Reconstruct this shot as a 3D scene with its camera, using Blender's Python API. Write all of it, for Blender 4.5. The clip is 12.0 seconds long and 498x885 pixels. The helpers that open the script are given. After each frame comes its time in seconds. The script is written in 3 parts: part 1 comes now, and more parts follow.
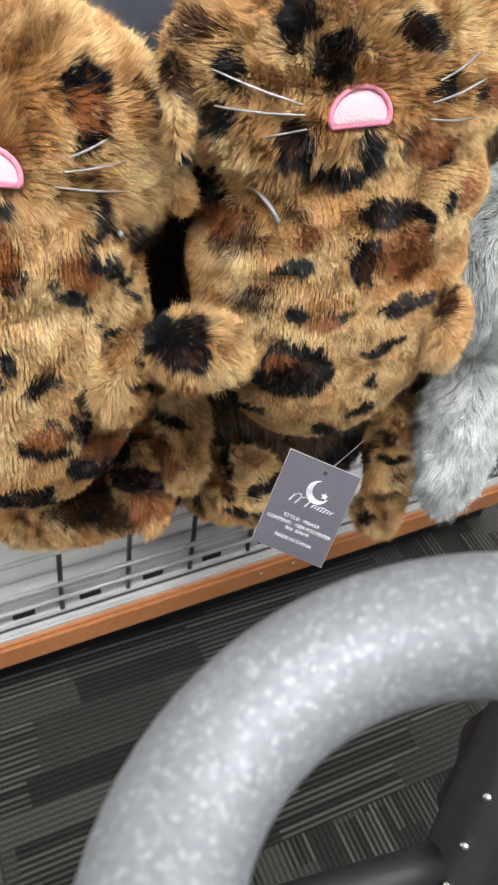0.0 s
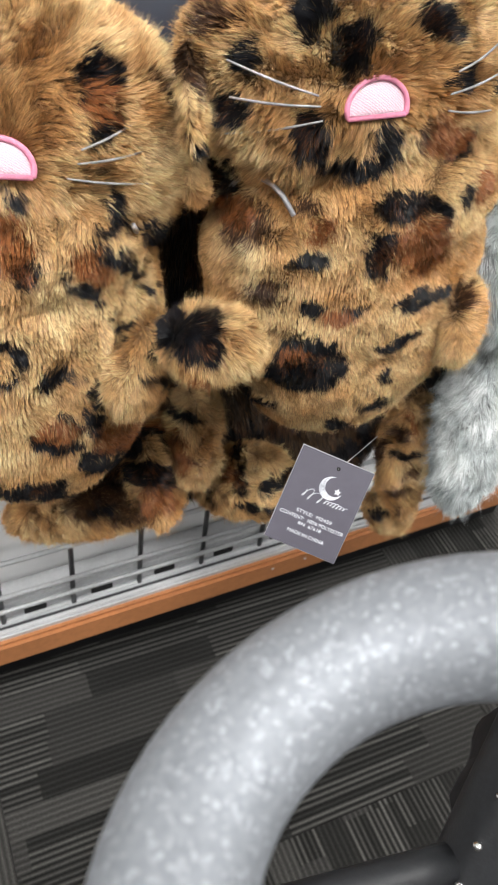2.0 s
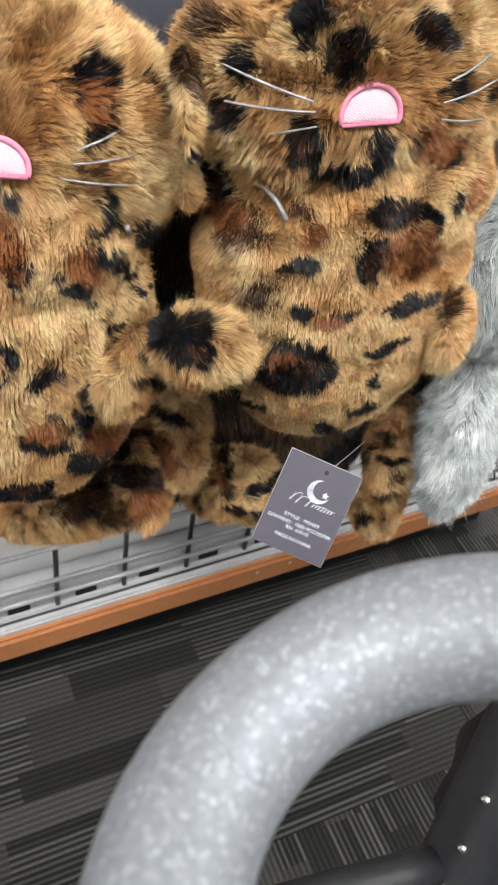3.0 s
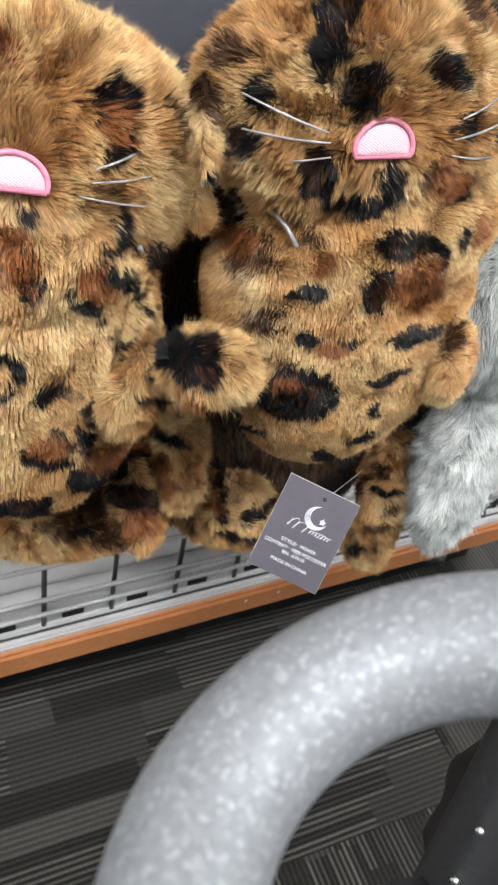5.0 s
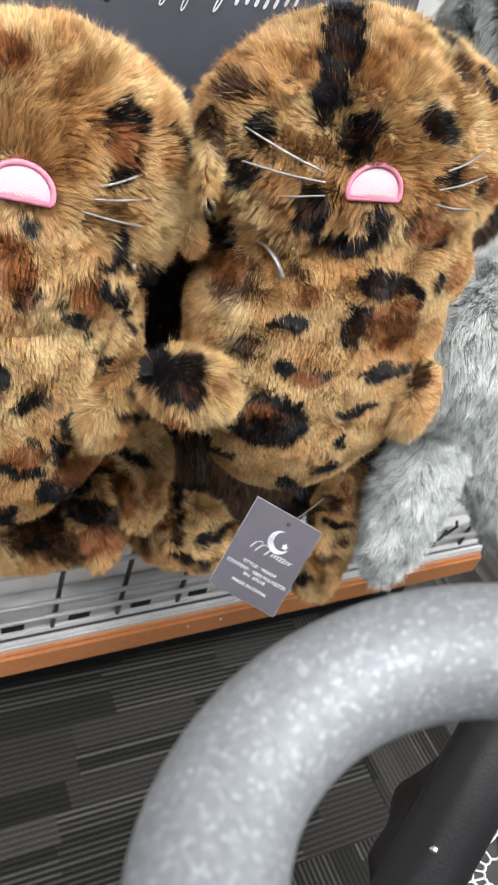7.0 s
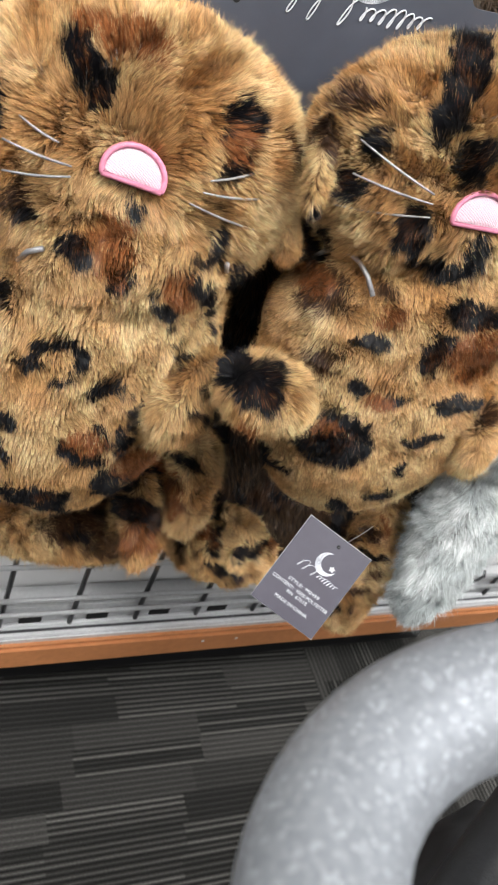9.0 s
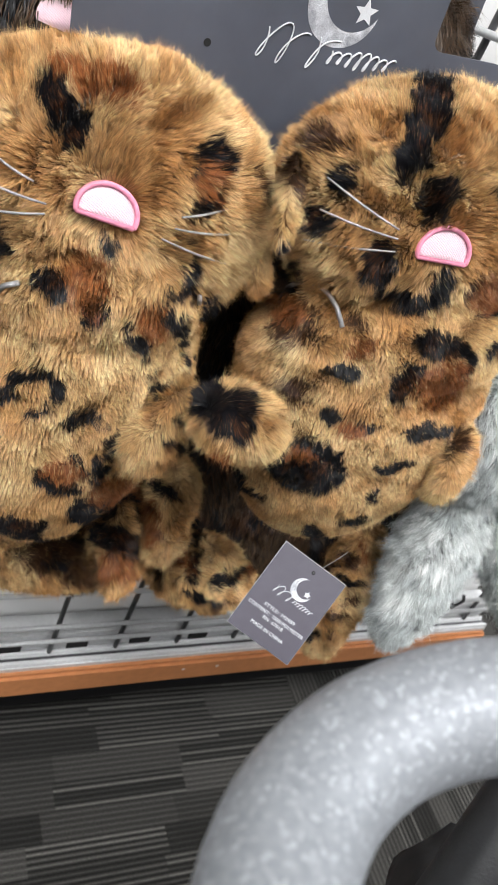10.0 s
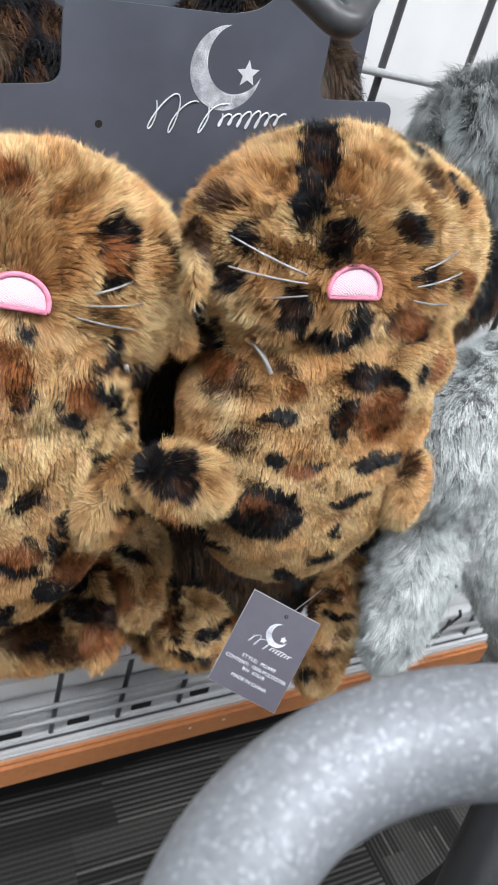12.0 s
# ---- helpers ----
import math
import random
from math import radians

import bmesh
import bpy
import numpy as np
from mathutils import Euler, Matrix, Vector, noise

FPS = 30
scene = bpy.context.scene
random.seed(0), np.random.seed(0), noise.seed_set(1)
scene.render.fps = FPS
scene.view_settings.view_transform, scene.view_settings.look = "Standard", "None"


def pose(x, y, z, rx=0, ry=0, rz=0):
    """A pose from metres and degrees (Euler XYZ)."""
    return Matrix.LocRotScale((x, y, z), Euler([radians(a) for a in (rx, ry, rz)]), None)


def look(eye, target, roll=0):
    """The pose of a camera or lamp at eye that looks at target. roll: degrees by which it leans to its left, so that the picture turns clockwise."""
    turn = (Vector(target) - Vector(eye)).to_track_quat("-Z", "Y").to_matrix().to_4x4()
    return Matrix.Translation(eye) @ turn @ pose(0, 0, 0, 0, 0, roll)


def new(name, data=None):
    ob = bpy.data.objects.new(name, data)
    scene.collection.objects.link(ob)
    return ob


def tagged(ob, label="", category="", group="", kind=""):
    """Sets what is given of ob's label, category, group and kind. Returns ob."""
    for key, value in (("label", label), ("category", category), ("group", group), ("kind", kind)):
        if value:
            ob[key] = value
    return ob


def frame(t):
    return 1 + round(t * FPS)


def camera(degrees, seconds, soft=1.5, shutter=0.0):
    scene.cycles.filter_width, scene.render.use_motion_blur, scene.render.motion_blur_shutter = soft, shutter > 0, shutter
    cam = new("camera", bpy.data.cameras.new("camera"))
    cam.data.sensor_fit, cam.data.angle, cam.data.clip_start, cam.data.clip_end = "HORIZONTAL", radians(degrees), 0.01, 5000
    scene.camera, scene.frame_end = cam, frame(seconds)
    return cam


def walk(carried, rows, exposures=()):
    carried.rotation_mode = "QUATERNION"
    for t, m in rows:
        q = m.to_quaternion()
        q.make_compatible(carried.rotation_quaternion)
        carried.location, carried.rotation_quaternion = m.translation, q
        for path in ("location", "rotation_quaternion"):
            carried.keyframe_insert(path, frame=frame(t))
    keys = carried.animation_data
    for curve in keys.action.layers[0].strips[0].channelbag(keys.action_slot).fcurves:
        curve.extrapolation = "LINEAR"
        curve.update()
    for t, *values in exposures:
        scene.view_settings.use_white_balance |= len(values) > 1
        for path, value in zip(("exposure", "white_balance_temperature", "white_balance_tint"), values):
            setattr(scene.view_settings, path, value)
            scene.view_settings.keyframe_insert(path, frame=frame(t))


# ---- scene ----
cam = camera(34.30, 12.0)
PATH = [
    (0, (-0.051, 0.4105, 0.9779), (0.3463, 1.0014, 0.2757), 9.86),
    (0.5, (-0.0475, 0.4116, 0.9772), (0.3346, 1.0074, 0.2708), 8.73),
    (1, (-0.049, 0.4121, 0.9773), (0.3276, 1.0078, 0.2679), 8.67),
    (1.5, (-0.0493, 0.4129, 0.9759), (0.3296, 1.0074, 0.2667), 9.01),
    (2, (-0.0505, 0.4124, 0.9759), (0.3324, 1.0055, 0.2677), 9.46),
    (2.5, (-0.0514, 0.4122, 0.9764), (0.3391, 1.003, 0.2704), 10.14),
    (3, (-0.0536, 0.4123, 0.9757), (0.3481, 1.0007, 0.2739), 11.22),
    (5, (-0.0619, 0.4112, 0.973), (0.3612, 1.0191, 0.301), 13.74),
    (5.5, (-0.0617, 0.4096, 0.9753), (0.3607, 1.0179, 0.3034), 13.95),
    (6, (-0.0638, 0.411, 0.9735), (0.3741, 1.0151, 0.3077), 15.59),
    (6.5, (-0.076, 0.4092, 0.974), (0.4001, 1.0133, 0.3348), 18.11),
    (8.5, (-0.0959, 0.4164, 0.9557), (0.3888, 1.0413, 0.3437), 25.19),
    (9, (-0.1035, 0.4181, 0.9545), (0.3744, 1.0493, 0.3435), 26.21),
    (9.5, (-0.1037, 0.4154, 0.9567), (0.3724, 1.0555, 0.3537), 25.36),
    (10, (-0.1029, 0.4117, 0.9615), (0.3918, 1.0591, 0.3817), 25.94),
    (10.5, (-0.1138, 0.4074, 0.9582), (0.4448, 1.0733, 0.4636), 28.89),
    (11, (-0.0963, 0.4038, 0.9686), (0.4268, 1.0795, 0.4492), 21.58),
    (11.5, (-0.0901, 0.3985, 0.9803), (0.416, 1.0804, 0.4521), 17.19),
    (12, (-0.0854, 0.4028, 0.9764), (0.4222, 1.0774, 0.4404), 17.24),
]
cam.data.dof.use_dof, cam.data.dof.focus_distance, cam.data.dof.aperture_fstop = True, 0.42, 32.0
walk(cam, [(t, look(eye, target, roll)) for t, eye, target, roll in PATH], [(0.0, -0.06, 6500, 10), (9.0, -0.04, 6450, 10), (10.0, -0.04, 6400, 10), (10.8, -0.14, 6150, 10), (12.0, -0.14, 6100, 10)])

# ---- light: the shop's ceiling panels ----
world = bpy.data.worlds.new("shop_air")
scene.world = world
world.use_nodes = True
world.node_tree.nodes["Background"].inputs[0].default_value = (0.9, 0.95, 1.0, 1)
world.node_tree.nodes["Background"].inputs[1].default_value = 0.012
scene.view_settings.exposure = 0.0
PANEL_WATTS = {-0.25: 50.0, 1.9: 55.0, -2.3: 22.0}
PANELS = [(-1.6, -0.25), (-0.15, -0.25), (1.5, -0.25), (-0.15, 1.9), (1.5, 1.9), (-0.15, -2.3), (1.5, -2.3)]
CEILING = 2.75


# ---- materials ----
def nodes_of(name):
    m = bpy.data.materials.new(name)
    m.use_nodes = True
    nt = m.node_tree
    return m, nt, nt.nodes["Principled BSDF"]


def mat(name, colour, rough=0.5, metal=0.0, grain=0.12, scale=40.0, bump=0.0, bump_scale=300.0, wear=None, coat=0.0):
    """A surface with its colour varied at two scales, and fine relief."""
    m, nt, b = nodes_of(name)
    N, L = nt.nodes.new, nt.links.new
    co = N("ShaderNodeTexCoord")
    fine, broad = N("ShaderNodeTexNoise"), N("ShaderNodeTexNoise")
    fine.inputs["Scale"].default_value, broad.inputs["Scale"].default_value = scale * 6, scale * 0.5
    fine.inputs["Detail"].default_value = 6
    for n in (fine, broad):
        L(co.outputs["Object"], n.inputs["Vector"])
    mix = N("ShaderNodeMix")
    mix.data_type = "RGBA"
    add = N("ShaderNodeMath")
    add.operation = "MULTIPLY"
    L(fine.outputs["Fac"], add.inputs[0])
    L(broad.outputs["Fac"], add.inputs[1])
    ramp = N("ShaderNodeMapRange")
    ramp.inputs["From Min"].default_value, ramp.inputs["From Max"].default_value = 0.12, 0.4
    L(add.outputs[0], ramp.inputs["Value"])
    L(ramp.outputs[0], mix.inputs["Factor"])
    lo = [c * (1 - grain) for c in colour] if wear is None else wear
    mix.inputs["A"].default_value = (*lo, 1)
    mix.inputs["B"].default_value = (*[min(1, c * (1 + grain)) for c in colour], 1)
    L(mix.outputs["Result"], b.inputs["Base Color"])
    rr = N("ShaderNodeMapRange")
    rr.inputs["To Min"].default_value, rr.inputs["To Max"].default_value = rough * 0.85, min(1, rough * 1.2)
    L(broad.outputs["Fac"], rr.inputs["Value"])
    L(rr.outputs[0], b.inputs["Roughness"])
    b.inputs["Metallic"].default_value = metal
    b.inputs["Coat Weight"].default_value = coat
    if bump:
        bn, bt = N("ShaderNodeBump"), N("ShaderNodeTexNoise")
        bt.inputs["Scale"].default_value = bump_scale
        bt.inputs["Detail"].default_value = 3
        bn.inputs["Strength"].default_value, bn.inputs["Distance"].default_value = bump, 0.001
        L(co.outputs["Object"], bt.inputs["Vector"])
        L(bt.outputs["Fac"], bn.inputs["Height"])
        L(bn.outputs[0], b.inputs["Normal"])
    return m


def fur_mat(name, rough, sheen):
    m, nt, b = nodes_of(name)
    N, L = nt.nodes.new, nt.links.new
    a = N("ShaderNodeAttribute")
    a.attribute_name = "dye"
    L(a.outputs["Color"], b.inputs["Base Color"])
    b.inputs["Roughness"].default_value = rough
    b.inputs["Specular IOR Level"].default_value = 0.38
    b.inputs["Sheen Weight"].default_value = sheen
    b.inputs["Sheen Roughness"].default_value = 0.4
    tr, mx = N("ShaderNodeBsdfTranslucent"), N("ShaderNodeMixShader")
    L(a.outputs["Color"], tr.inputs["Color"])
    mx.inputs[0].default_value = 0.10
    L(b.outputs[0], mx.inputs[1])
    L(tr.outputs[0], mx.inputs[2])
    L(mx.outputs[0], nt.nodes["Material Output"].inputs["Surface"])
    return m


def carpet_mat():
    """Dark loop-pile carpet: bands of ribs, cut into blocks of several greys."""
    m, nt, b = nodes_of("striped_carpet")
    N, L = nt.nodes.new, nt.links.new

    def math_node(op, x, y=None, z=None):
        n = N("ShaderNodeMath")
        n.operation = op
        for i, v in enumerate((x, y, z)):
            if v is None:
                continue
            if isinstance(v, (int, float)):
                n.inputs[i].default_value = v
            else:
                L(v, n.inputs[i])
        return n.outputs[0]

    def white(x, y):
        c = N("ShaderNodeCombineXYZ")
        L(x, c.inputs[0])
        L(y, c.inputs[1])
        w = N("ShaderNodeTexWhiteNoise")
        w.noise_dimensions = "3D"
        L(c.outputs[0], w.inputs["Vector"])
        return w.outputs["Value"]

    co, sep, info = N("ShaderNodeTexCoord"), N("ShaderNodeSeparateXYZ"), N("ShaderNodeObjectInfo")
    L(co.outputs["Object"], sep.inputs[0])
    u = math_node("ADD", sep.outputs[0], math_node("MULTIPLY", info.outputs["Random"], 7.0))
    v = math_node("ADD", sep.outputs[1], 3.0)
    band = math_node("FLOOR", math_node("DIVIDE", v, 0.0350))
    shift = math_node("MULTIPLY", white(band, info.outputs["Random"]), 0.3)
    block = math_node("FLOOR", math_node("DIVIDE", math_node("ADD", u, shift), 0.17))
    tone = white(block, band)
    bold = math_node("GREATER_THAN", white(math_node("ADD", block, 31.0), band), 0.5)
    rib = math_node("DIVIDE", v, 0.0070)
    ridge = math_node("MULTIPLY", math_node("PINGPONG", rib, 0.5), 2.0)
    line = math_node("POWER", ridge, 1.6)
    rtone = white(math_node("FLOOR", rib), block)
    noise1 = N("ShaderNodeTexNoise")
    noise1.inputs["Scale"].default_value, noise1.inputs["Detail"].default_value = 420, 4
    L(co.outputs["Object"], noise1.inputs["Vector"])
    plain = math_node("MULTIPLY", math_node("MULTIPLY_ADD", tone, 0.046, 0.020), math_node("MULTIPLY_ADD", line, 0.6, 0.5))
    lined = math_node("MULTIPLY_ADD", math_node("MULTIPLY", line, math_node("MULTIPLY_ADD", rtone, 1.1, 0.2)), 0.088, 0.009)
    lum = math_node("ADD", math_node("MULTIPLY", plain, math_node("SUBTRACT", 1.0, bold)), math_node("MULTIPLY", lined, bold))
    lum = math_node("MULTIPLY", lum, math_node("MULTIPLY_ADD", noise1.outputs["Fac"], 1.3, 0.40))
    cc = N("ShaderNodeCombineColor")
    L(math_node("MULTIPLY", lum, 1.03), cc.inputs[0])
    L(lum, cc.inputs[1])
    L(math_node("MULTIPLY", lum, 0.93), cc.inputs[2])
    L(cc.outputs[0], b.inputs["Base Color"])
    b.inputs["Roughness"].default_value = 0.95
    b.inputs["Specular IOR Level"].default_value = 0.15
    bn = N("ShaderNodeBump")
    bn.inputs["Strength"].default_value, bn.inputs["Distance"].default_value = 0.5, 0.002
    L(math_node("ADD", line, noise1.outputs["Fac"]), bn.inputs["Height"])
    L(bn.outputs[0], b.inputs["Normal"])
    return m


def hammered_mat():
    """Silver-grey hammertone paint with bright flecks."""
    m, nt, b = nodes_of("hammered_silver_paint")
    N, L = nt.nodes.new, nt.links.new
    co, vo, no, bn, mp = N("ShaderNodeTexCoord"), N("ShaderNodeTexVoronoi"), N("ShaderNodeTexNoise"), N("ShaderNodeBump"), N("ShaderNodeMix")
    vo.inputs["Scale"].default_value, no.inputs["Scale"].default_value = 600, 420
    vo.feature = "SMOOTH_F1"
    no.inputs["Detail"].default_value = 5
    L(co.outputs["Object"], vo.inputs["Vector"])
    L(co.outputs["Object"], no.inputs["Vector"])
    mp.data_type = "RGBA"
    mp.inputs["A"].default_value, mp.inputs["B"].default_value = (0.165, 0.176, 0.193, 1), (0.305, 0.323, 0.348, 1)
    L(no.outputs["Fac"], mp.inputs["Factor"])
    cells, spark, fleck = N("ShaderNodeTexVoronoi"), N("ShaderNodeMapRange"), N("ShaderNodeMix")
    cells.inputs["Scale"].default_value = 950
    L(co.outputs["Object"], cells.inputs["Vector"])
    spark.inputs["From Min"].default_value, spark.inputs["From Max"].default_value = 0.72, 0.99
    chan = N("ShaderNodeSeparateColor")
    L(cells.outputs["Color"], chan.inputs[0])
    L(chan.outputs[0], spark.inputs["Value"])
    fleck.data_type = "RGBA"
    fleck.inputs["B"].default_value = (0.36, 0.38, 0.41, 1)
    L(spark.outputs[0], fleck.inputs["Factor"])
    L(mp.outputs["Result"], fleck.inputs["A"])
    L(fleck.outputs["Result"], b.inputs["Base Color"])
    b.inputs["Metallic"].default_value = 0.4
    b.inputs["Roughness"].default_value = 0.62
    bn.inputs["Strength"].default_value, bn.inputs["Distance"].default_value = 0.10, 0.0008
    L(vo.outputs["Distance"], bn.inputs["Height"])
    L(bn.outputs[0], b.inputs["Normal"])
    return m


def stitched_mat(name, thread, gap):
    """Rows of satin stitches."""
    m, nt, b = nodes_of(name)
    N, L = nt.nodes.new, nt.links.new
    co, wv, br, mx, bn = N("ShaderNodeTexCoord"), N("ShaderNodeTexWave"), N("ShaderNodeTexNoise"), N("ShaderNodeMix"), N("ShaderNodeBump")
    wv.bands_direction = "DIAGONAL"
    wv.inputs["Scale"].default_value, wv.inputs["Distortion"].default_value, wv.inputs["Detail"].default_value, wv.inputs["Detail Scale"].default_value = 420, 5.0, 3, 3.5
    br.inputs["Scale"].default_value = 900
    mx.data_type = "RGBA"
    mx.inputs["A"].default_value, mx.inputs["B"].default_value = (*gap, 1), (*thread, 1)
    L(co.outputs["Object"], wv.inputs["Vector"])
    L(co.outputs["Object"], br.inputs["Vector"])
    mu = N("ShaderNodeMath")
    mu.operation = "MULTIPLY_ADD"
    mu.inputs[1].default_value, mu.inputs[2].default_value = 0.75, 0.25
    L(wv.outputs["Fac"], mu.inputs[0])
    L(mu.outputs[0], mx.inputs["Factor"])
    L(mx.outputs["Result"], b.inputs["Base Color"])
    b.inputs["Roughness"].default_value = 0.4
    bn.inputs["Strength"].default_value, bn.inputs["Distance"].default_value = 0.5, 0.0006
    L(wv.outputs["Fac"], bn.inputs["Height"])
    L(bn.outputs[0], b.inputs["Normal"])
    return m


CARPET, HAMMERED = carpet_mat(), hammered_mat()
LEOPARD, GREY_FUR = fur_mat("leopard_plush", 0.42, 0.03), fur_mat("grey_long_pile", 0.5, 0.2)
CARD = mat("grey_card", (0.092, 0.10, 0.127), 0.5, grain=0.06, scale=15, bump=0.05)
CARD_EDGE = mat("card_cut_edge", (0.5, 0.5, 0.52), 0.7)
TAG_INK = mat("tag_grey", (0.098, 0.092, 0.115), 0.38, grain=0.05, scale=30)
PRINT = mat("white_print", (0.78, 0.8, 0.84), 0.5, grain=0.1, scale=200)
MOON = mat("worn_white_print", (0.8, 0.82, 0.86), 0.5, scale=260, wear=(0.24, 0.25, 0.29))
PINK = stitched_mat("pink_satin_stitch", (0.88, 0.69, 0.75), (0.76, 0.40, 0.50))
PINK_RIM = mat("deep_pink_stitch", (0.76, 0.27, 0.39), 0.5, grain=0.15, scale=90, bump=0.4, bump_scale=900)
SILVER = mat("silver_thread", (0.42, 0.42, 0.44), 0.35, metal=0.6, grain=0.35, scale=300, bump=0.6, bump_scale=1500)
WHITE = mat("white_panel", (0.83, 0.83, 0.825), 0.45, grain=0.04, scale=4)
WIRE = mat("dark_grey_wire", (0.09, 0.09, 0.095), 0.35, metal=0.4, grain=0.15)
RAIL = mat("zinc_rail", (0.60, 0.61, 0.62), 0.36, metal=0.4, grain=0.1)
STEEL = mat("grey_painted_steel", (0.66, 0.67, 0.68), 0.45, metal=0.1, grain=0.08)
# flat black laid over openings left uncut: their inner shade as colour
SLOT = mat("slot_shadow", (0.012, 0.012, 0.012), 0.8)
ORANGE = mat("orange_laminate", (0.46, 0.19, 0.075), 0.42, grain=0.12, scale=20, bump=0.1)
BLACK = mat("black_plastic", (0.012, 0.012, 0.013), 0.5, grain=0.2)
HOOK = mat("dark_hook_plastic", (0.055, 0.055, 0.058), 0.38, grain=0.12)
POST = mat("charcoal_plastic", (0.013, 0.014, 0.016), 0.5, grain=0.3, scale=60, bump=0.15, bump_scale=700)
CHROME = mat("chrome_rivet", (0.8, 0.8, 0.8), 0.15, metal=1.0)
CLOTH = mat("black_printed_cloth", (0.02, 0.02, 0.022), 0.6)
CLOTH_LINE = mat("white_cloth_print", (0.6, 0.6, 0.62), 0.6, grain=0.2)
PLASTER = mat("shop_wall_paint", (0.22, 0.22, 0.225), 0.8, grain=0.05, scale=3)
TILE_WHITE = mat("ceiling_tile", (0.72, 0.72, 0.7), 0.9, grain=0.06, scale=12, bump=0.3)


def glow_mat(name, strength):
    m, nt, b = nodes_of(name)
    b.inputs["Emission Color"].default_value = (1.0, 0.98, 0.95, 1)
    b.inputs["Emission Strength"].default_value = strength
    return m


GLOW = glow_mat("lit_diffuser", 3.0)


# ---- mesh helpers ----
def part(name, bm, material, parent=None, label="", smooth=False):
    me = bpy.data.meshes.new(name)
    bm.to_mesh(me)
    bm.free()
    if smooth:
        me.polygons.foreach_set("use_smooth", [True] * len(me.polygons))
    me.materials.append(material)
    ob = new(name, me)
    if parent:
        ob.parent = parent
    if label:
        ob["label"] = label
    return ob


def thing(name, label, category, group="", kind=""):
    return tagged(new(name), label, category, group, kind)


def box(x0, x1, y0, y1, z0, z1, bevel=0.0):
    bm = bmesh.new()
    bmesh.ops.create_cube(bm, size=1, matrix=Matrix.LocRotScale(((x0 + x1) / 2, (y0 + y1) / 2, (z0 + z1) / 2), None, (x1 - x0, y1 - y0, z1 - z0)))
    if bevel:
        bmesh.ops.bevel(bm, geom=bm.edges[:], offset=bevel, segments=2, affect="EDGES")
    return bm


def tube(points, radius, sides=12, taper=None):
    """A round tube along a line of points, capped."""
    bm = bmesh.new()
    pts = [Vector(p) for p in points]
    rings, side = [], None
    for i, p in enumerate(pts):
        d = (pts[min(i + 1, len(pts) - 1)] - pts[max(i - 1, 0)]).normalized()
        if side is None:
            side = d.orthogonal().normalized()
        side = (side - d * side.dot(d)).normalized()
        up = d.cross(side)
        r = radius * (taper(i / (len(pts) - 1)) if taper else 1)
        rings.append([bm.verts.new(p + (side * math.cos(a) + up * math.sin(a)) * r) for a in (2 * math.pi * k / sides for k in range(sides))])
    for a, b in zip(rings, rings[1:]):
        for k in range(sides):
            bm.faces.new((a[k], a[(k + 1) % sides], b[(k + 1) % sides], b[k]))
    bm.faces.new(rings[0][::-1])
    bm.faces.new(rings[-1])
    return bm


def bend(corner, way1, way2, radius, reach1, reach2, steps=24):
    """The middle line of a bar that comes in along way1, rounds a corner and goes out along way2."""
    p, a, b = Vector(corner), Vector(way1).normalized(), Vector(way2).normalized()
    half = math.acos(max(-1, min(1, a.dot(b)))) / 2
    run = radius / math.tan(half)
    hub = p + (a + b).normalized() * (radius / math.sin(half))
    u, w = (p + a * run - hub).normalized(), (p + b * run - hub).normalized()
    turn = math.acos(max(-1, min(1, u.dot(w))))
    arc = [hub + radius * (u * math.sin((1 - k / steps) * turn) + w * math.sin(k / steps * turn)) / math.sin(turn) for k in range(steps + 1)]
    return [p + a * (run + reach1 * (1 - k / 12)) for k in range(12)] + arc + [p + b * (run + reach2 * k / 12) for k in range(1, 13)]


def slab(outline, thick, place, bevel=0.0):
    """A flat board: its outline (x, z) in its own plane, front face towards -y."""
    bm = bmesh.new()
    front = [bm.verts.new((x, 0, z)) for x, z in outline]
    bm.faces.new(front)
    geo = bmesh.ops.extrude_face_region(bm, geom=bm.faces[:])
    bmesh.ops.translate(bm, verts=[v for v in geo["geom"] if isinstance(v, bmesh.types.BMVert)], vec=(0, thick, 0))
    bmesh.ops.recalc_face_normals(bm, faces=bm.faces[:])
    bm.transform(place)
    return bm


def rounded(points, radius, steps=5):
    """Rounds the corners of an outline."""
    out, n = [], len(points)
    for i, p in enumerate(points):
        a, p, b = Vector(points[i - 1]), Vector(p), Vector(points[(i + 1) % n])
        r = min(radius, (a - p).length / 2.2, (b - p).length / 2.2)
        s, e = p + (a - p).normalized() * r, p + (b - p).normalized() * r
        for k in range(steps + 1):
            f = k / steps
            out.append(tuple(s * (1 - f) ** 2 + p * 2 * f * (1 - f) + e * f * f))
    return out


def text_mesh(words, size, width, place, thick=0.00006):
    """Words as a thin raised mesh, centred and fitted to a width."""
    cu = bpy.data.curves.new("words", "FONT")
    cu.body, cu.size, cu.align_x, cu.extrude = words, size, "CENTER", thick
    ob = bpy.data.objects.new("words", cu)
    scene.collection.objects.link(ob)
    me = bpy.data.meshes.new_from_object(ob.evaluated_get(bpy.context.evaluated_depsgraph_get()))
    bm = bmesh.new()
    bm.from_mesh(me)
    bpy.data.objects.remove(ob)
    bpy.data.curves.remove(cu)
    bpy.data.meshes.remove(me)
    xs = [v.co.x for v in bm.verts]
    k = width / (max(xs) - min(xs))
    bm.transform(place @ Matrix.Diagonal((k, 1, 1, 1)))
    return bm


# ---- fur ----
def turn_of(angles):
    return np.array(Euler([radians(a) for a in angles]).to_matrix())


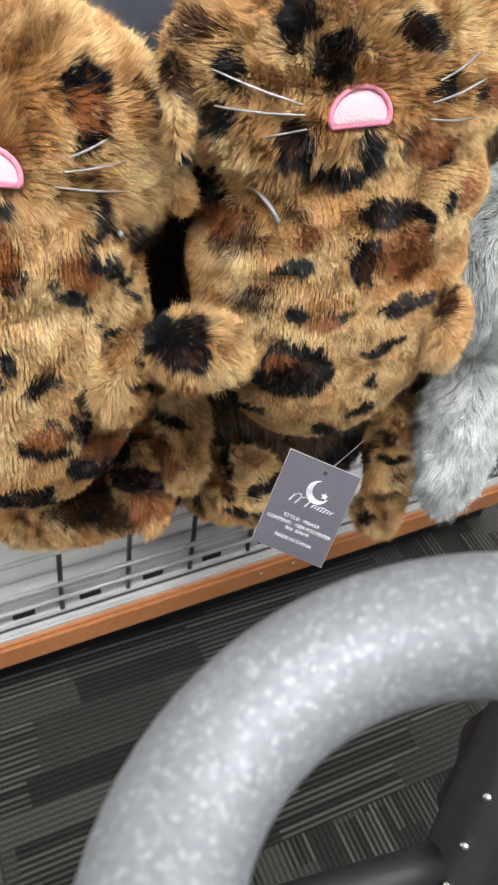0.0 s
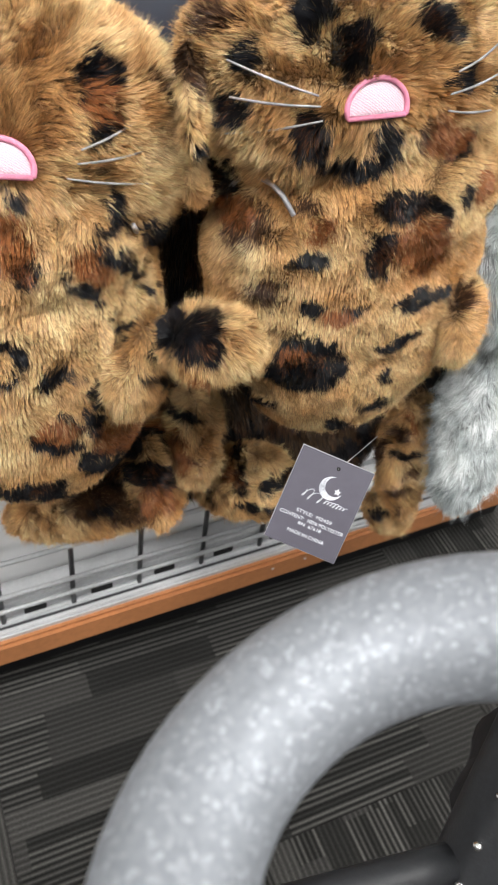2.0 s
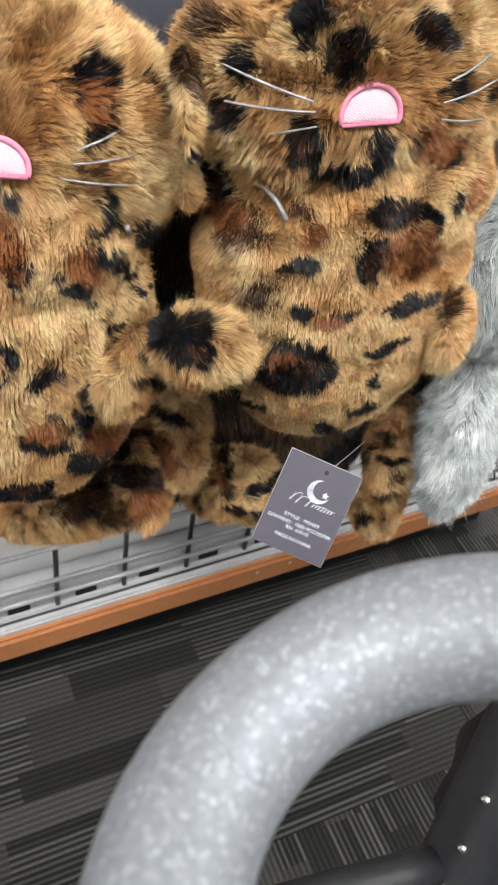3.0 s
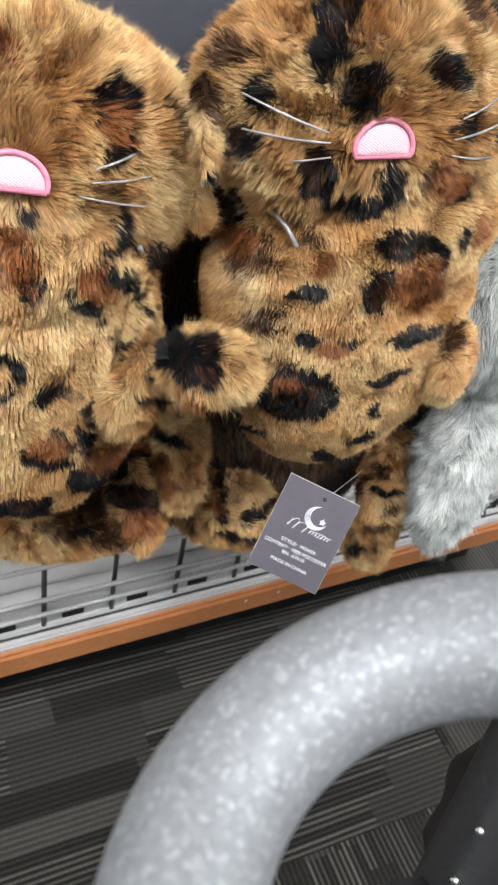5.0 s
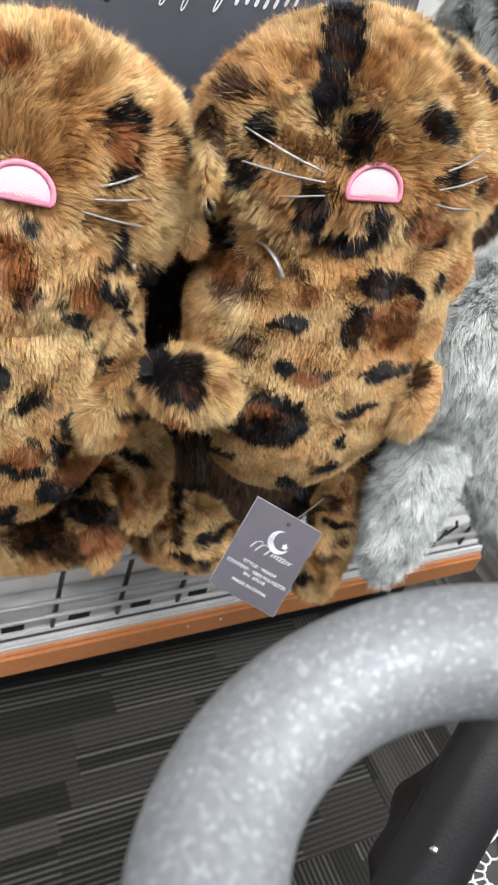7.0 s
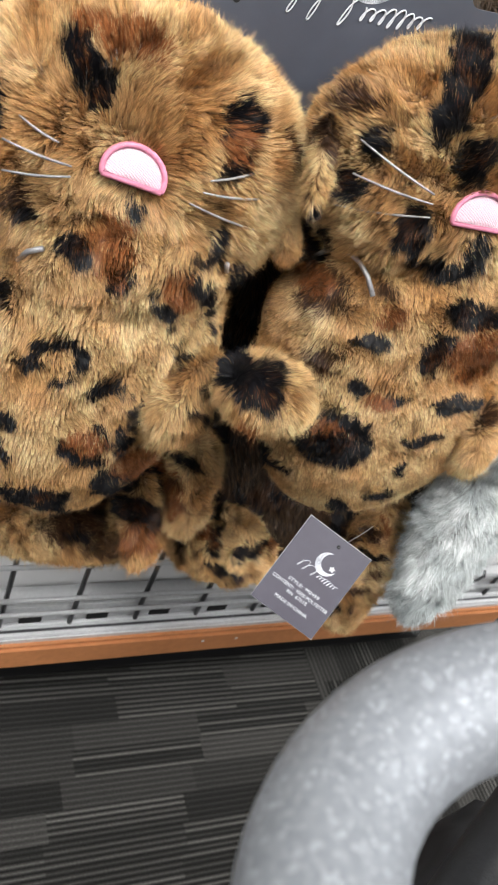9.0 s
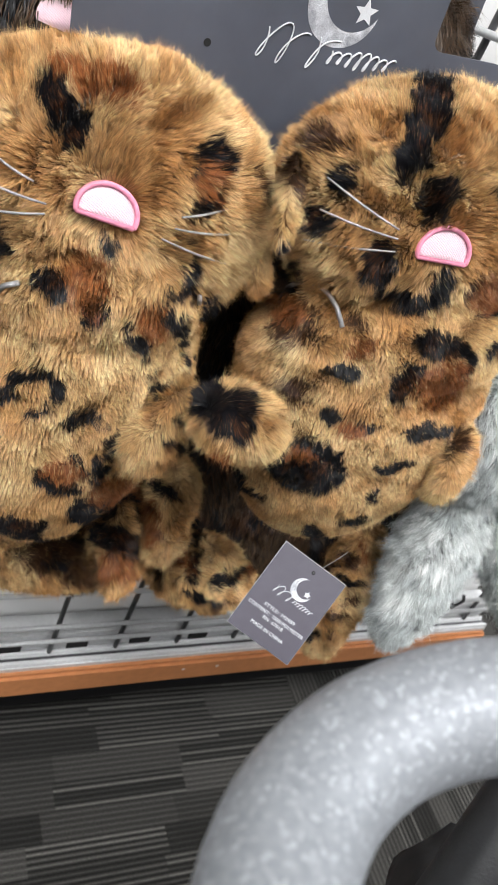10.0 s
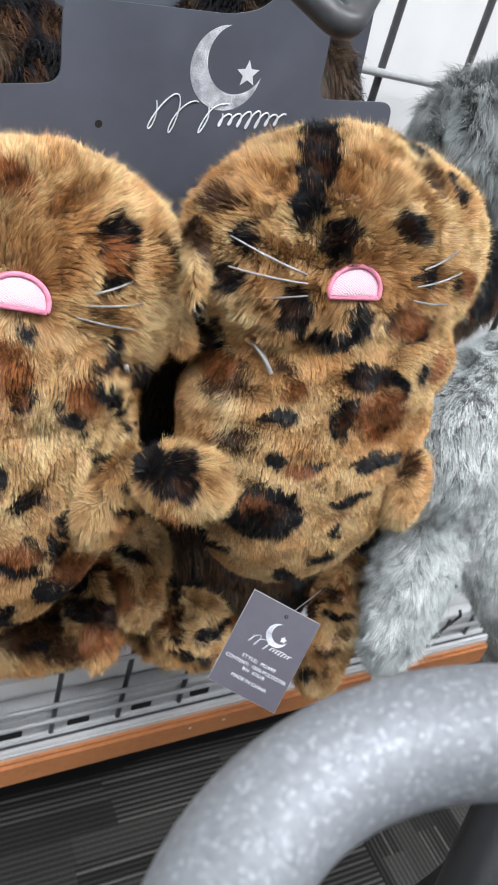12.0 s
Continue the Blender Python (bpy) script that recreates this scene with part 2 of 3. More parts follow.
def unit(v):
    return v / (np.linalg.norm(v, axis=-1, keepdims=True) + 1e-9)


def lumps(p, scale, seed):
    """A smooth random field, three numbers for each place."""
    rng = np.random.default_rng(seed)
    out = np.zeros_like(p)
    for octave in range(3):
        for k in range(3):
            w = rng.normal(size=(4, 3)) * scale * 1.9 ** octave
            ph = rng.uniform(0, 6.28, 4)
            out[:, k] += np.sin(p @ w.T + ph).sum(1) * 0.35 / 1.5 ** octave
    return out


class Blob:
    """An egg-shaped stuffed form."""

    def __init__(self, centre, radii, angles=(0, 0, 0), seed=1, rough=0.045):
        self.c, self.r, self.m = np.array(centre, float), np.array(radii, float), turn_of(angles)
        self.seed, self.rough = seed, rough

    def at(self, s):
        p = self.c + (s * self.r) @ self.m.T
        n = unit((s / self.r) @ self.m.T)
        swell = lumps(p, 45.0, self.seed)[:, :1]
        return p + n * swell * self.rough * self.r.min(), n

    def holds(self, p, shrink=0.93):
        q = (p - self.c) @ self.m / self.r
        return (q * q).sum(1) < shrink ** 2


def furry(name, parent, blob, hairs, length, width, comb, dye, material, others=(), lean=1.1, clump=0.0016, label="", seed=1, wild=0.35, keep=None, fine=False):
    """One stuffed form with its pile: a skin, and blades of fur rooted on it."""
    rng = np.random.default_rng(seed)
    # skin
    nu, nv = 40, 24
    th, ph = np.meshgrid(np.linspace(0, 2 * np.pi, nu, endpoint=False), np.linspace(0.02, np.pi - 0.02, nv))
    s = np.stack([np.sin(ph) * np.cos(th), np.sin(ph) * np.sin(th), np.cos(ph)], -1).reshape(-1, 3)
    skin, skin_n = blob.at(s)
    a = np.arange(nv - 1)[:, None] * nu + np.arange(nu)[None]
    b = np.arange(nv - 1)[:, None] * nu + (np.arange(nu)[None] + 1) % nu
    quads = np.stack([a, a + nu, b + nu, b], -1).reshape(-1, 4)
    # roots, spread evenly over the form
    s = unit(rng.normal(size=(int(hairs * 2.4), 3)))
    area = np.linalg.norm(s / blob.r, axis=1)
    s = s[rng.uniform(size=len(s)) < area / area.max()][:hairs]
    p, n = blob.at(s)
    ok = n @ np.array((0.45, 0.66, -0.55)) < 0.38
    if keep is not None:
        ok &= keep(p, n)
    for o in others:
        ok &= ~o.holds(p)
    p, n = p[ok], n[ok]
    way = comb(p, n)
    way = unit(way - n * (way * n).sum(1, keepdims=True))
    drift = lumps(p, 160.0, seed + 5) * wild
    d = unit(n + lean * way + drift + rng.normal(size=p.shape) * 0.26)
    d = unit(d + n * np.maximum(0.12 - (d * n).sum(1, keepdims=True), 0))
    # tips draw together into tufts
    cell = np.floor((p + lumps(p, 300.0, seed + 9) * 0.0006) / (clump * 2.2)).astype(np.int64)
    key = (cell * np.array([73856093, 19349663, 83492791])).sum(1)
    _, inv = np.unique(key, return_inverse=True)
    count = np.bincount(inv)
    mid_p = np.stack([np.bincount(inv, p[:, k]) / count for k in range(3)], 1)[inv]
    mid_d = unit(np.stack([np.bincount(inv, d[:, k]) / count for k in range(3)], 1))[inv]
    tuft = np.random.default_rng(seed + 3).uniform(0.7, 1.22, len(count))[inv][:, None]
    ln = length * tuft * rng.uniform(0.72, 1.12, (len(p), 1)) * np.where(rng.uniform(size=(len(p), 1)) < 0.06, 1.6, 1.0)
    tip = (p + d * ln) * 0.45 + (mid_p + mid_d * ln) * 0.55
    tip += way * ln * 0.18
    mid = p + n * ln * 0.30 + d * ln * 0.30
    w = unit(np.cross(d, n)) * width * rng.uniform(0.7, 1.3, (len(p), 1))
    k = len(p)
    if fine:
        blade, each = np.stack([p - w / 2, p + w / 2, tip], 1), 3
    else:
        blade, each = np.stack([p - w / 2, p + w / 2, mid + w * 0.42, mid - w * 0.42, tip], 1), 5
    verts = np.concatenate([skin, blade.reshape(-1, 3)])
    base = len(skin) + np.arange(k)[:, None] * each
    if fine:
        tris = (base + np.array([[0, 1, 2]])).reshape(-1, 3)
    else:
        tris = (base + np.array([[4, 3, 2]])).reshape(-1, 3)
        quads = np.concatenate([quads, (base + np.array([[0, 1, 2, 3]])).reshape(-1, 4)])
    me = bpy.data.meshes.new(name)
    me.vertices.add(len(verts))
    me.vertices.foreach_set("co", verts.astype(np.float32).ravel())
    loops = np.concatenate([quads.ravel(), tris.ravel()]).astype(np.int32)
    me.loops.add(len(loops))
    me.loops.foreach_set("vertex_index", loops)
    starts = np.concatenate([np.arange(len(quads)) * 4, len(quads) * 4 + np.arange(len(tris)) * 3]).astype(np.int32)
    me.polygons.add(len(starts))
    me.polygons.foreach_set("loop_start", starts)
    me.polygons.foreach_set("use_smooth", np.ones(len(starts), bool))
    me.update(calc_edges=True)
    shade = rng.uniform(0.48, 1.52, (k, 1)) * np.random.default_rng(seed + 4).uniform(0.78, 1.2, len(count))[inv][:, None]
    hair_dye = dye(p, rng) * shade
    # skin and roots darkened, tips lightened: shade inside the pile put into the colour
    col = np.ones((len(verts), 4), np.float32)
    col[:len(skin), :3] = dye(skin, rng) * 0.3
    pile_shade = np.array([0.54, 0.54, 1.20] if fine else [0.72, 0.72, 1.0, 1.0, 1.25])
    col[len(skin):, :3] = np.repeat(hair_dye, each, 0) * np.tile(pile_shade, k)[:, None]
    att = me.attributes.new("dye", "FLOAT_COLOR", "POINT")
    att.data.foreach_set("color", np.clip(col, 0, 1).ravel())
    me.materials.append(material)
    ob = new(name, me)
    ob.parent = parent
    if label:
        ob["label"] = label
    return ob


# the printed spots: place on the cloth, half width and height in mm, turn in degrees; K black, B brown, D dark brown,
# with some D painted for shade on the legs and feet
PRINT_L = (Vector((0.0237, 0.7676, 0.6806)), Vector((0.877, -0.328, 0.350)), Vector((0.020, -0.703, -0.711)))
L_HEAD = [(37, -94, 7.2, 15.3, -26, "K"), (54, -108, 12.4, 10.8, -11, "B"), (39, -112, 8.8, 6.3, -7, "B"), (94, -88, 8.4, 6.7, -17, "K"), (93, -79, 8.4, 7.3, -15, "B"), (91, -71, 9.7, 2.9, -27, "K"), (116, -85, 3.7, 7.5, -12, "D"), (3, -83, 4.0, 8.8, 1, "K"), (4, -53, 10.3, 7.0, 0, "D"), (7, -48, 6.5, 3.4, 0, "K")]
L_CHEST = [(50, -51, 4.8, 4.9, -6, "K"), (40, -36, 10.4, 14.4, 3, "B"), (24, -35, 7.1, 6.3, -1, "K"), (41, -23, 9.2, 3.8, -25, "K"), (80, -42, 3.1, 10.8, 21, "K"), (76, -24, 4.7, 6.4, -21, "K"), (67, -23, 5.9, 8.9, -10, "B"), (60, -14, 4.2, 5.5, -20, "K"), (94, -37, 9.5, 5.4, -14, "K"), (79, -12, 2.9, 2.9, -28, "K"), (-11, -20, 4.0, 5.1, 2, "K")]
L_BELLY = [(-5, 7, 8.5, 3.2, -24, "K"), (8, 2, 10.5, 3.7, 4, "K"), (18, 9, 3.7, 7.7, -11, "K"), (9, 19, 7.5, 2.3, -10, "K"), (29, 23, 9.2, 3.3, -17, "K"), (-25, 37, 6.8, 4.3, 10, "K"), (-32, 53, 4.9, 7.8, 0, "K"), (65, 4, 5.2, 5.3, -35, "K"), (12, 47, 11.3, 6.7, 0, "B"), (19, 38, 3.4, 2.9, -1, "K"), (7, 55, 9.5, 3.6, 10, "K"), (22, 46, 2.4, 4.9, 0, "K"), (1, 50, 2.8, 4.3, 0, "K")]
L_LOW = [(32, 59, 12.9, 7.8, -35, "B"), (40, 35, 3.7, 8.5, 15, "K"), (29, 50, 3.8, 10.5, 19, "K"), (16, 70, 10.3, 4.6, -25, "K"), (-20, 79, 14.1, 7.1, 4, "K"), (-36, 76, 7.4, 5.9, -2, "K"), (73, 35, 2.5, 7.7, -40, "K"), (80, 20, 3.0, 4.9, -52, "K")]
# the broad D patches here paint the shade under the belly
L_FEET = [(21, 98, 18.8, 10.2, 26, "K"), (18, 115, 13.7, 10.8, 10, "B"), (31, 66, 7.9, 4.5, 145, "K"), (15, 77, 5.7, 6.0, 47, "K"), (35, 76, 3.0, 9.6, -9, "K"), (-23, 104, 26.8, 13.4, 10, "D"), (-41, 111, 18.0, 11.7, 9, "D"), (-9, 123, 26.7, 11.5, 6, "D"), (-13, 86, 4.8, 6.0, 20, "K"), (-28, 115, 8.0, 4.8, 10, "K")]
PRINT_R = (Vector((0.2114, 0.7380, 0.7148)), Vector((0.859, -0.446, 0.250)), Vector((-0.070, -0.587, -0.806)))
R_HEAD = [(-7, -124, 8.8, 28.9, 12, "K"), (-3, -146, 11.3, 1.6, -2, "K"), (44, -143, 10.0, 3.9, 38, "K"), (50, -125, 8.2, 13.2, -35, "D"), (67, -123, 3.3, 9.9, -30, "K"), (-51, -109, 12.8, 9.2, 11, "D"), (-39, -92, 6.9, 5.9, 2, "K"), (3, -90, 10.1, 8.2, -4, "K"), (4, -82, 6.5, 4.9, -4, "K"), (39, -97, 8.9, 6.9, 8, "K"), (-48, -74, 8.6, 6.8, 4, "K"), (-63, -87, 4.6, 13.8, -4, "D")]
R_CHEST = [(-17, -60, 7.9, 7.2, -1, "K"), (-6, -49, 10.7, 4.1, 11, "K"), (8, -47, 9.1, 3.3, -6, "K"), (16, -56, 5.3, 9.7, 4, "K"), (45, -60, 10.9, 10.2, -6, "B"), (34, -59, 4.3, 7.5, -5, "D"), (50, -50, 10.1, 3.0, -18, "K"), (55, -58, 5.2, 6.3, 4, "K"), (49, -79, 6.6, 3.3, -8, "K"), (79, -82, 7.2, 7.8, -16, "B"), (70, -78, 3.8, 3.9, -11, "K"), (98, -84, 2.7, 6.4, -21, "K")]
R_BELLY = [(-53, -31, 15.6, 15.6, 3, "D"), (-57, -37, 11.5, 8.5, 5, "B"), (-60, -51, 7.6, 7.7, 5, "K"), (-23, -9, 10.5, 5.4, 0, "K"), (-21, -33, 6.2, 5.8, 0, "D"), (-15, -21, 9.7, 4.6, 0, "B"), (28, -29, 15.4, 6.2, 5, "K"), (13, -8, 8.9, 12.5, 30, "K"), (35, -9, 16.2, 14.8, 5, "B"), (36, 16, 16.5, 4.7, -10, "K"), (45, -22, 4.2, 7.3, -3, "K"), (-25, 16, 6.1, 4.5, 15, "K"), (-10, 22, 9.9, 4.6, 6, "B"), (-4, 20, 9.2, 3.0, -9, "K"), (-46, 5, 12.5, 8.8, 20, "D")]
R_LOW = [(-30, 48, 21.3, 16.4, 6, "K"), (-37, 41, 9.3, 5.3, 0, "B"), (22, 42, 12.6, 4.9, -19, "K"), (14, 62, 4.8, 3.6, -17, "K"), (10, 83, 11.3, 2.7, -24, "K"), (47, 82, 3.3, 11.3, 32, "K"), (49, 75, 3.0, 6.8, 35, "B"), (-13, 96, 12.6, 4.5, 28, "K"), (-76, 64, 14.7, 6.5, 29, "K"), (-60, 71, 9.3, 3.6, 22, "K"), (-78, 23, 11.9, 10.4, -1, "K"), (-89, 15, 6.0, 9.2, -4, "K"), (-80, 42, 7.8, 3.9, -19, "B"), (59, 21, 6.7, 11.0, 28, "D"), (90, 44, 2.7, 7.8, 13, "B")]
R_FEET = [(68, -38, 5.4, 11.4, 3, "B"), (58, -33, 4.5, 6.1, -5, "K")]
# D patches here also darken the legs for the shade they hang in
R_LEGS = [(-128, 110, 7.2, 18.3, -8, "B"), (-122, 85, 3.6, 14.4, 121, "K"), (-107, 155, 9.0, 8.7, -2, "B"), (-101, 139, 6.6, 3.6, 1, "K"), (-126, 114, 4.2, 13.1, 105, "D"), (-71, 162, 15.7, 5.7, -19, "K"), (-55, 157, 7.8, 5.4, -45, "B"), (-91, 179, 19.2, 3.9, 10, "K"), (-129, 167, 15.6, 2.7, 70, "D"), (-77, 186, 15.6, 4.1, -22, "D"), (-99, 158, 2.4, 13.2, 19, "K"), (44, 167, 9.6, 4.2, -1, "K"), (22, 166, 7.8, 15.6, 44, "D"), (35, 199, 10.8, 7.5, -5, "D"), (50, 136, 4.2, 8.4, 0, "B"), (18, 231, 9.0, 6.0, -27, "K"), (34, 220, 5.4, 4.8, -3, "D"), (40, 147, 10.2, 9.0, -6, "D"), (44, 182, 9.0, 6.6, 1, "D")]

TAN, PALE, INK, RUST, UMBER = (np.array(c) for c in ((0.62, 0.335, 0.130), (0.88, 0.572, 0.29), (0.008, 0.008, 0.0105), (0.33, 0.118, 0.038), (0.075, 0.034, 0.016)))


def leopard(cloth, spots, seed):
    """The dye of the leopard cloth at places p, painted shade spots included."""
    o, right, down = (np.array(v) for v in cloth)

    def dye(p, rng):
        blur = lumps(p, 330.0, seed) * 0.0016 + lumps(p, 120.0, seed + 1) * 0.0016 + rng.normal(size=p.shape) * 0.0008
        q = p + blur - o
        x, y = q @ right * 1000, q @ down * 1000
        f = np.clip(lumps(p, 70.0, seed + 2)[:, :1] * 0.5 + 0.52 + rng.normal(size=(len(p), 1)) * 0.12, 0, 1)
        col = TAN * (1 - f) + PALE * f
        order = {"D": 0, "K": 1, "B": 2}
        for cx, cy, a, b, deg, kind in sorted(spots, key=lambda s: order[s[5]]):
            c, s = math.cos(radians(deg)), math.sin(radians(deg))
            u, v = (x - cx) * c + (y - cy) * s, -(x - cx) * s + (y - cy) * c
            r = np.hypot(u / a, v / b) / 1.08
            hit = r < 1
            ink = {"K": INK, "B": RUST, "D": UMBER}[kind]
            chance = np.clip(1.8 * (1.05 - r), 0, 0.93) if kind == "D" else np.clip(2.6 * (1.05 - r), 0, 0.92) if kind == "B" else 0.985
            col = np.where((hit & (rng.uniform(size=len(x)) < chance))[:, None], ink, col)
            if kind == "K" and min(a, b) > 6:
                warm = (r < 0.62) & (rng.uniform(size=len(x)) < 0.36 * np.clip(0.5 + lumps(p, 250.0, seed + 7)[:, 0], 0, 1))
                col = np.where(warm[:, None], RUST * 0.5, col)
        return col

    return dye


def away_from(point, sink=0.0):
    c = np.array(point)
    return lambda p, n: unit(p - c) + np.array((0, 0, -sink))


DOWN = lambda p, n: np.tile((0.05, -0.1, -1.0), (len(p), 1)) + lumps(p, 30.0, 77) * 0.2


def nose_mesh(centre, right, up, out, w, h):
    """A half-moon cushion with a flat lower edge."""
    bm = bmesh.new()
    c, r, u, f = Vector(centre), Vector(right), Vector(up), Vector(out)
    rows = []
    for i in range(7):
        k = i / 6
        ring = []
        for j in range(25):
            a = math.pi * (-0.10 + 1.2 * j / 24)
            x, y = math.cos(a) * w / 2, max(math.sin(a), -0.28) * h
            ring.append(bm.verts.new(c + r * x * k + u * y * k + f * (0.0022 * (1 - k * k) + 0.0036)))
        rows.append(ring)
    for a, b in zip(rows, rows[1:]):
        for j in range(25):
            bm.faces.new((a[j], b[j], b[(j + 1) % 25], a[(j + 1) % 25]))
    bmesh.ops.remove_doubles(bm, verts=bm.verts[:], dist=1e-6)
    return bm


def nose_rim(centre, right, up, out, w, h):
    c, r, u, f = Vector(centre), Vector(right), Vector(up), Vector(out)
    pts = []
    for j in range(41):
        a = math.pi * (-0.10 + 1.2 * j / 40)
        pts.append(c + r * math.cos(a) * w / 2 + u * max(math.sin(a), -0.28) * h + f * 0.0042)
    pts.append(pts[0])
    return tube(pts, 0.00125, 8)


def whisker(a, b, out, sag=0.0008):
    a, b, f = Vector(a), Vector(b), Vector(out)
    pts = []
    for i in range(13):
        k = i / 12
        pts.append(a.lerp(b, k) + f * (0.0068 + 0.0012 * math.sin(k * 3.1)) + Vector((0, 0, -sag * math.sin(k * math.pi))))
    return tube(pts, 0.00058, 7, lambda k: 0.75 + 0.3 * math.sin(k * math.pi))


COMB = {("arm", 11): (-0.45, -0.3, -0.8), ("arm", 31): (0.65, -0.3, -0.6), ("ear", 11): (0.4, -0.2, -1), ("ear", 31): (-0.35, -0.2, -1), ("leg", 11): (0, -0.4, -1),
        ("leg", 31): (0.1, -0.4, -1), ("foot", 11): (0.3, -0.6, -0.8), ("foot", 31): (0.5, -0.6, -0.6)}


def plush(label, group, forms, cloth, spots, nose, whiskers, arcs, seed, density):
    toy = thing("plush_cat", label, "plush toy", group)
    blobs = {n: Blob(c, r, e, seed + i) for i, (n, c, r, e) in enumerate(forms)}
    dye = leopard(cloth, spots, seed)
    (nc, nr, nu, nf, nw, nh) = nose
    ncv, nrv, nuv = np.array(nc), np.array(nr), np.array(nu)

    def off_nose(p, n):
        x, y = (p - ncv) @ nrv, (p - ncv) @ nuv
        return ~((np.hypot(x / (nw * 0.47), y / (nh * 0.93)) < 1) & (y > -0.25 * nh) & (n[:, 1] < 0))

    for i, (n, c, r, e) in enumerate(forms):
        b = blobs[n]
        others = [o for k, o in blobs.items() if k != n]
        size = 4 * math.pi * ((r[0] * r[1]) ** 1.6 / 3 + (r[0] * r[2]) ** 1.6 / 3 + (r[1] * r[2]) ** 1.6 / 3) ** (1 / 1.6)
        plain = n.strip("0123456789")
        comb = away_from(nc, 0.15) if plain == "head" else DOWN if plain == "body" else (lambda p, n, w=COMB[plain, seed]: np.tile(w, (len(p), 1)) + lumps(p, 60.0, 3) * 0.35)
        ln = {"head": 0.0050, "body": 0.0034, "ear": 0.0046, "leg": 0.0068, "foot": 0.0066}.get(plain, 0.0054)
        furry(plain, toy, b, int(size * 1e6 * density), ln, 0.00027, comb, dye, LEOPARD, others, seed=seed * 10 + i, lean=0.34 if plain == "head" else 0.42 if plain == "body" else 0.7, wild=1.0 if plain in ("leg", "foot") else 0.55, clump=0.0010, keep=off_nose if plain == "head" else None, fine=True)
    cushion = part("nose", nose_mesh(nc, nr, nu, nf, nw, nh), PINK, toy, "pink satin-stitched nose", smooth=True)
    part("nose_rim", nose_rim(nc, nr, nu, nf, nw, nh), PINK_RIM, cushion, smooth=True)
    for a, b in whiskers:
        part("whisker", whisker(a, b, nf), SILVER, toy, "silver thread whisker", smooth=True)
    for line in arcs:
        part("stitched_arc", tube([Vector(p) + Vector(nf) * 0.0078 for p in line], 0.0013, 8), SILVER, toy, "silver stitched line", smooth=True)
    return toy


# ---- the shop: floor, walls, ceiling ----
floor = tagged(part("floor", box(-3, 3, -3.5, 3.5, -0.06, -0.006), BLACK), "floor under the carpet tiles", "floor", kind="structure")
for nm, b in (("wall_north", box(-3.1, 3.1, 3.5, 3.6, -0.06, CEILING)), ("wall_south", box(-3.1, 3.1, -3.6, -3.5, -0.06, CEILING)),
              ("wall_west", box(-3.1, -3, -3.5, 3.5, -0.06, CEILING)), ("wall_east", box(3, 3.1, -3.5, 3.5, -0.06, CEILING))):
    tagged(part(nm, b, PLASTER), "plain painted shop wall", "wall", kind="structure")
tagged(part("ceiling", box(-3.1, 3.1, -3.6, 3.6, CEILING, CEILING + 0.1), TILE_WHITE), "white tiled shop ceiling", "ceiling", kind="structure")

for px, py in PANELS:
    lamp_thing = thing("ceiling_light", "lit white ceiling light panel in a thin frame", "ceiling light", "ceiling lights")
    lamp_thing.location = (px, py, CEILING)
    for a, b in ((box(-0.62, 0.62, -0.32, -0.29, -0.03, 0), 0), (box(-0.62, 0.62, 0.29, 0.32, -0.03, 0), 0), (box(-0.62, -0.59, -0.29, 0.29, -0.03, 0), 0), (box(0.59, 0.62, -0.29, 0.29, -0.03, 0), 0)):
        part("frame", a, STEEL, lamp_thing)
    part("diffuser", box(-0.588, 0.588, -0.288, 0.288, -0.012, -0.004), GLOW, lamp_thing)
    li = bpy.data.lights.new("panel_lamp", "AREA")
    li.shape, li.size, li.size_y, li.energy, li.color = "RECTANGLE", 1.15, 0.55, PANEL_WATTS[py], (1.0, 0.99, 0.975)
    lo = new("panel_lamp", li)
    lo.matrix_world = pose(px, py, CEILING - 0.035)

# ---- the display fixture: white back, wire grid, slotted rail and orange edge ----
FRONT, LEFT_END, RIGHT_END = 0.90, -0.95, 0.80
fixture = thing("display_fixture", "white-backed wire grid display with an orange laminate edge", "display")
part("back_panel", box(LEFT_END, RIGHT_END, 0.935, 0.955, 0.20, 1.75, 0.002), WHITE, fixture, "white back panel")
part("kick_plate", box(LEFT_END + 0.01, RIGHT_END - 0.01, 0.955, 0.975, 0.0, 0.199), BLACK, fixture, "black recessed kick plate")
trim = part("edge_trim", box(LEFT_END, RIGHT_END, 0.876, 0.897, 0.152, 0.190, 0.004), ORANGE, fixture, "orange laminate edge strip", smooth=False)
for sx in (0.315, 0.36, -0.12, -0.3):
    bm = bmesh.new()
    bmesh.ops.create_uvsphere(bm, u_segments=10, v_segments=6, radius=0.0022, matrix=pose(sx, 0.8762, 0.176) @ Matrix.Diagonal((1, 0.3, 1, 1)))
    part("staple", bm, STEEL, trim)
part("lip", box(LEFT_END, RIGHT_END, 0.884, 0.930, 0.186, 0.197, 0.002), RAIL, fixture, "thin zinc lip")
for y0 in (0.8865, 0.8985):
    part("lip_ridge", box(LEFT_END, RIGHT_END, y0, y0 + 0.0035, 0.1966, 0.2000, 0.0008), STEEL, fixture)
# dark strip laid on the lip in place of a groove's shade
part("groove_shade", box(LEFT_END, RIGHT_END, 0.8925, 0.8955, 0.1966, 0.1976), WIRE, fixture)
channel = part("channel", box(LEFT_END, RIGHT_END, 0.905, 0.932, 0.197, 0.226, 0.0015), STEEL, fixture, "slotted grey steel channel")
pitch = 0.0762
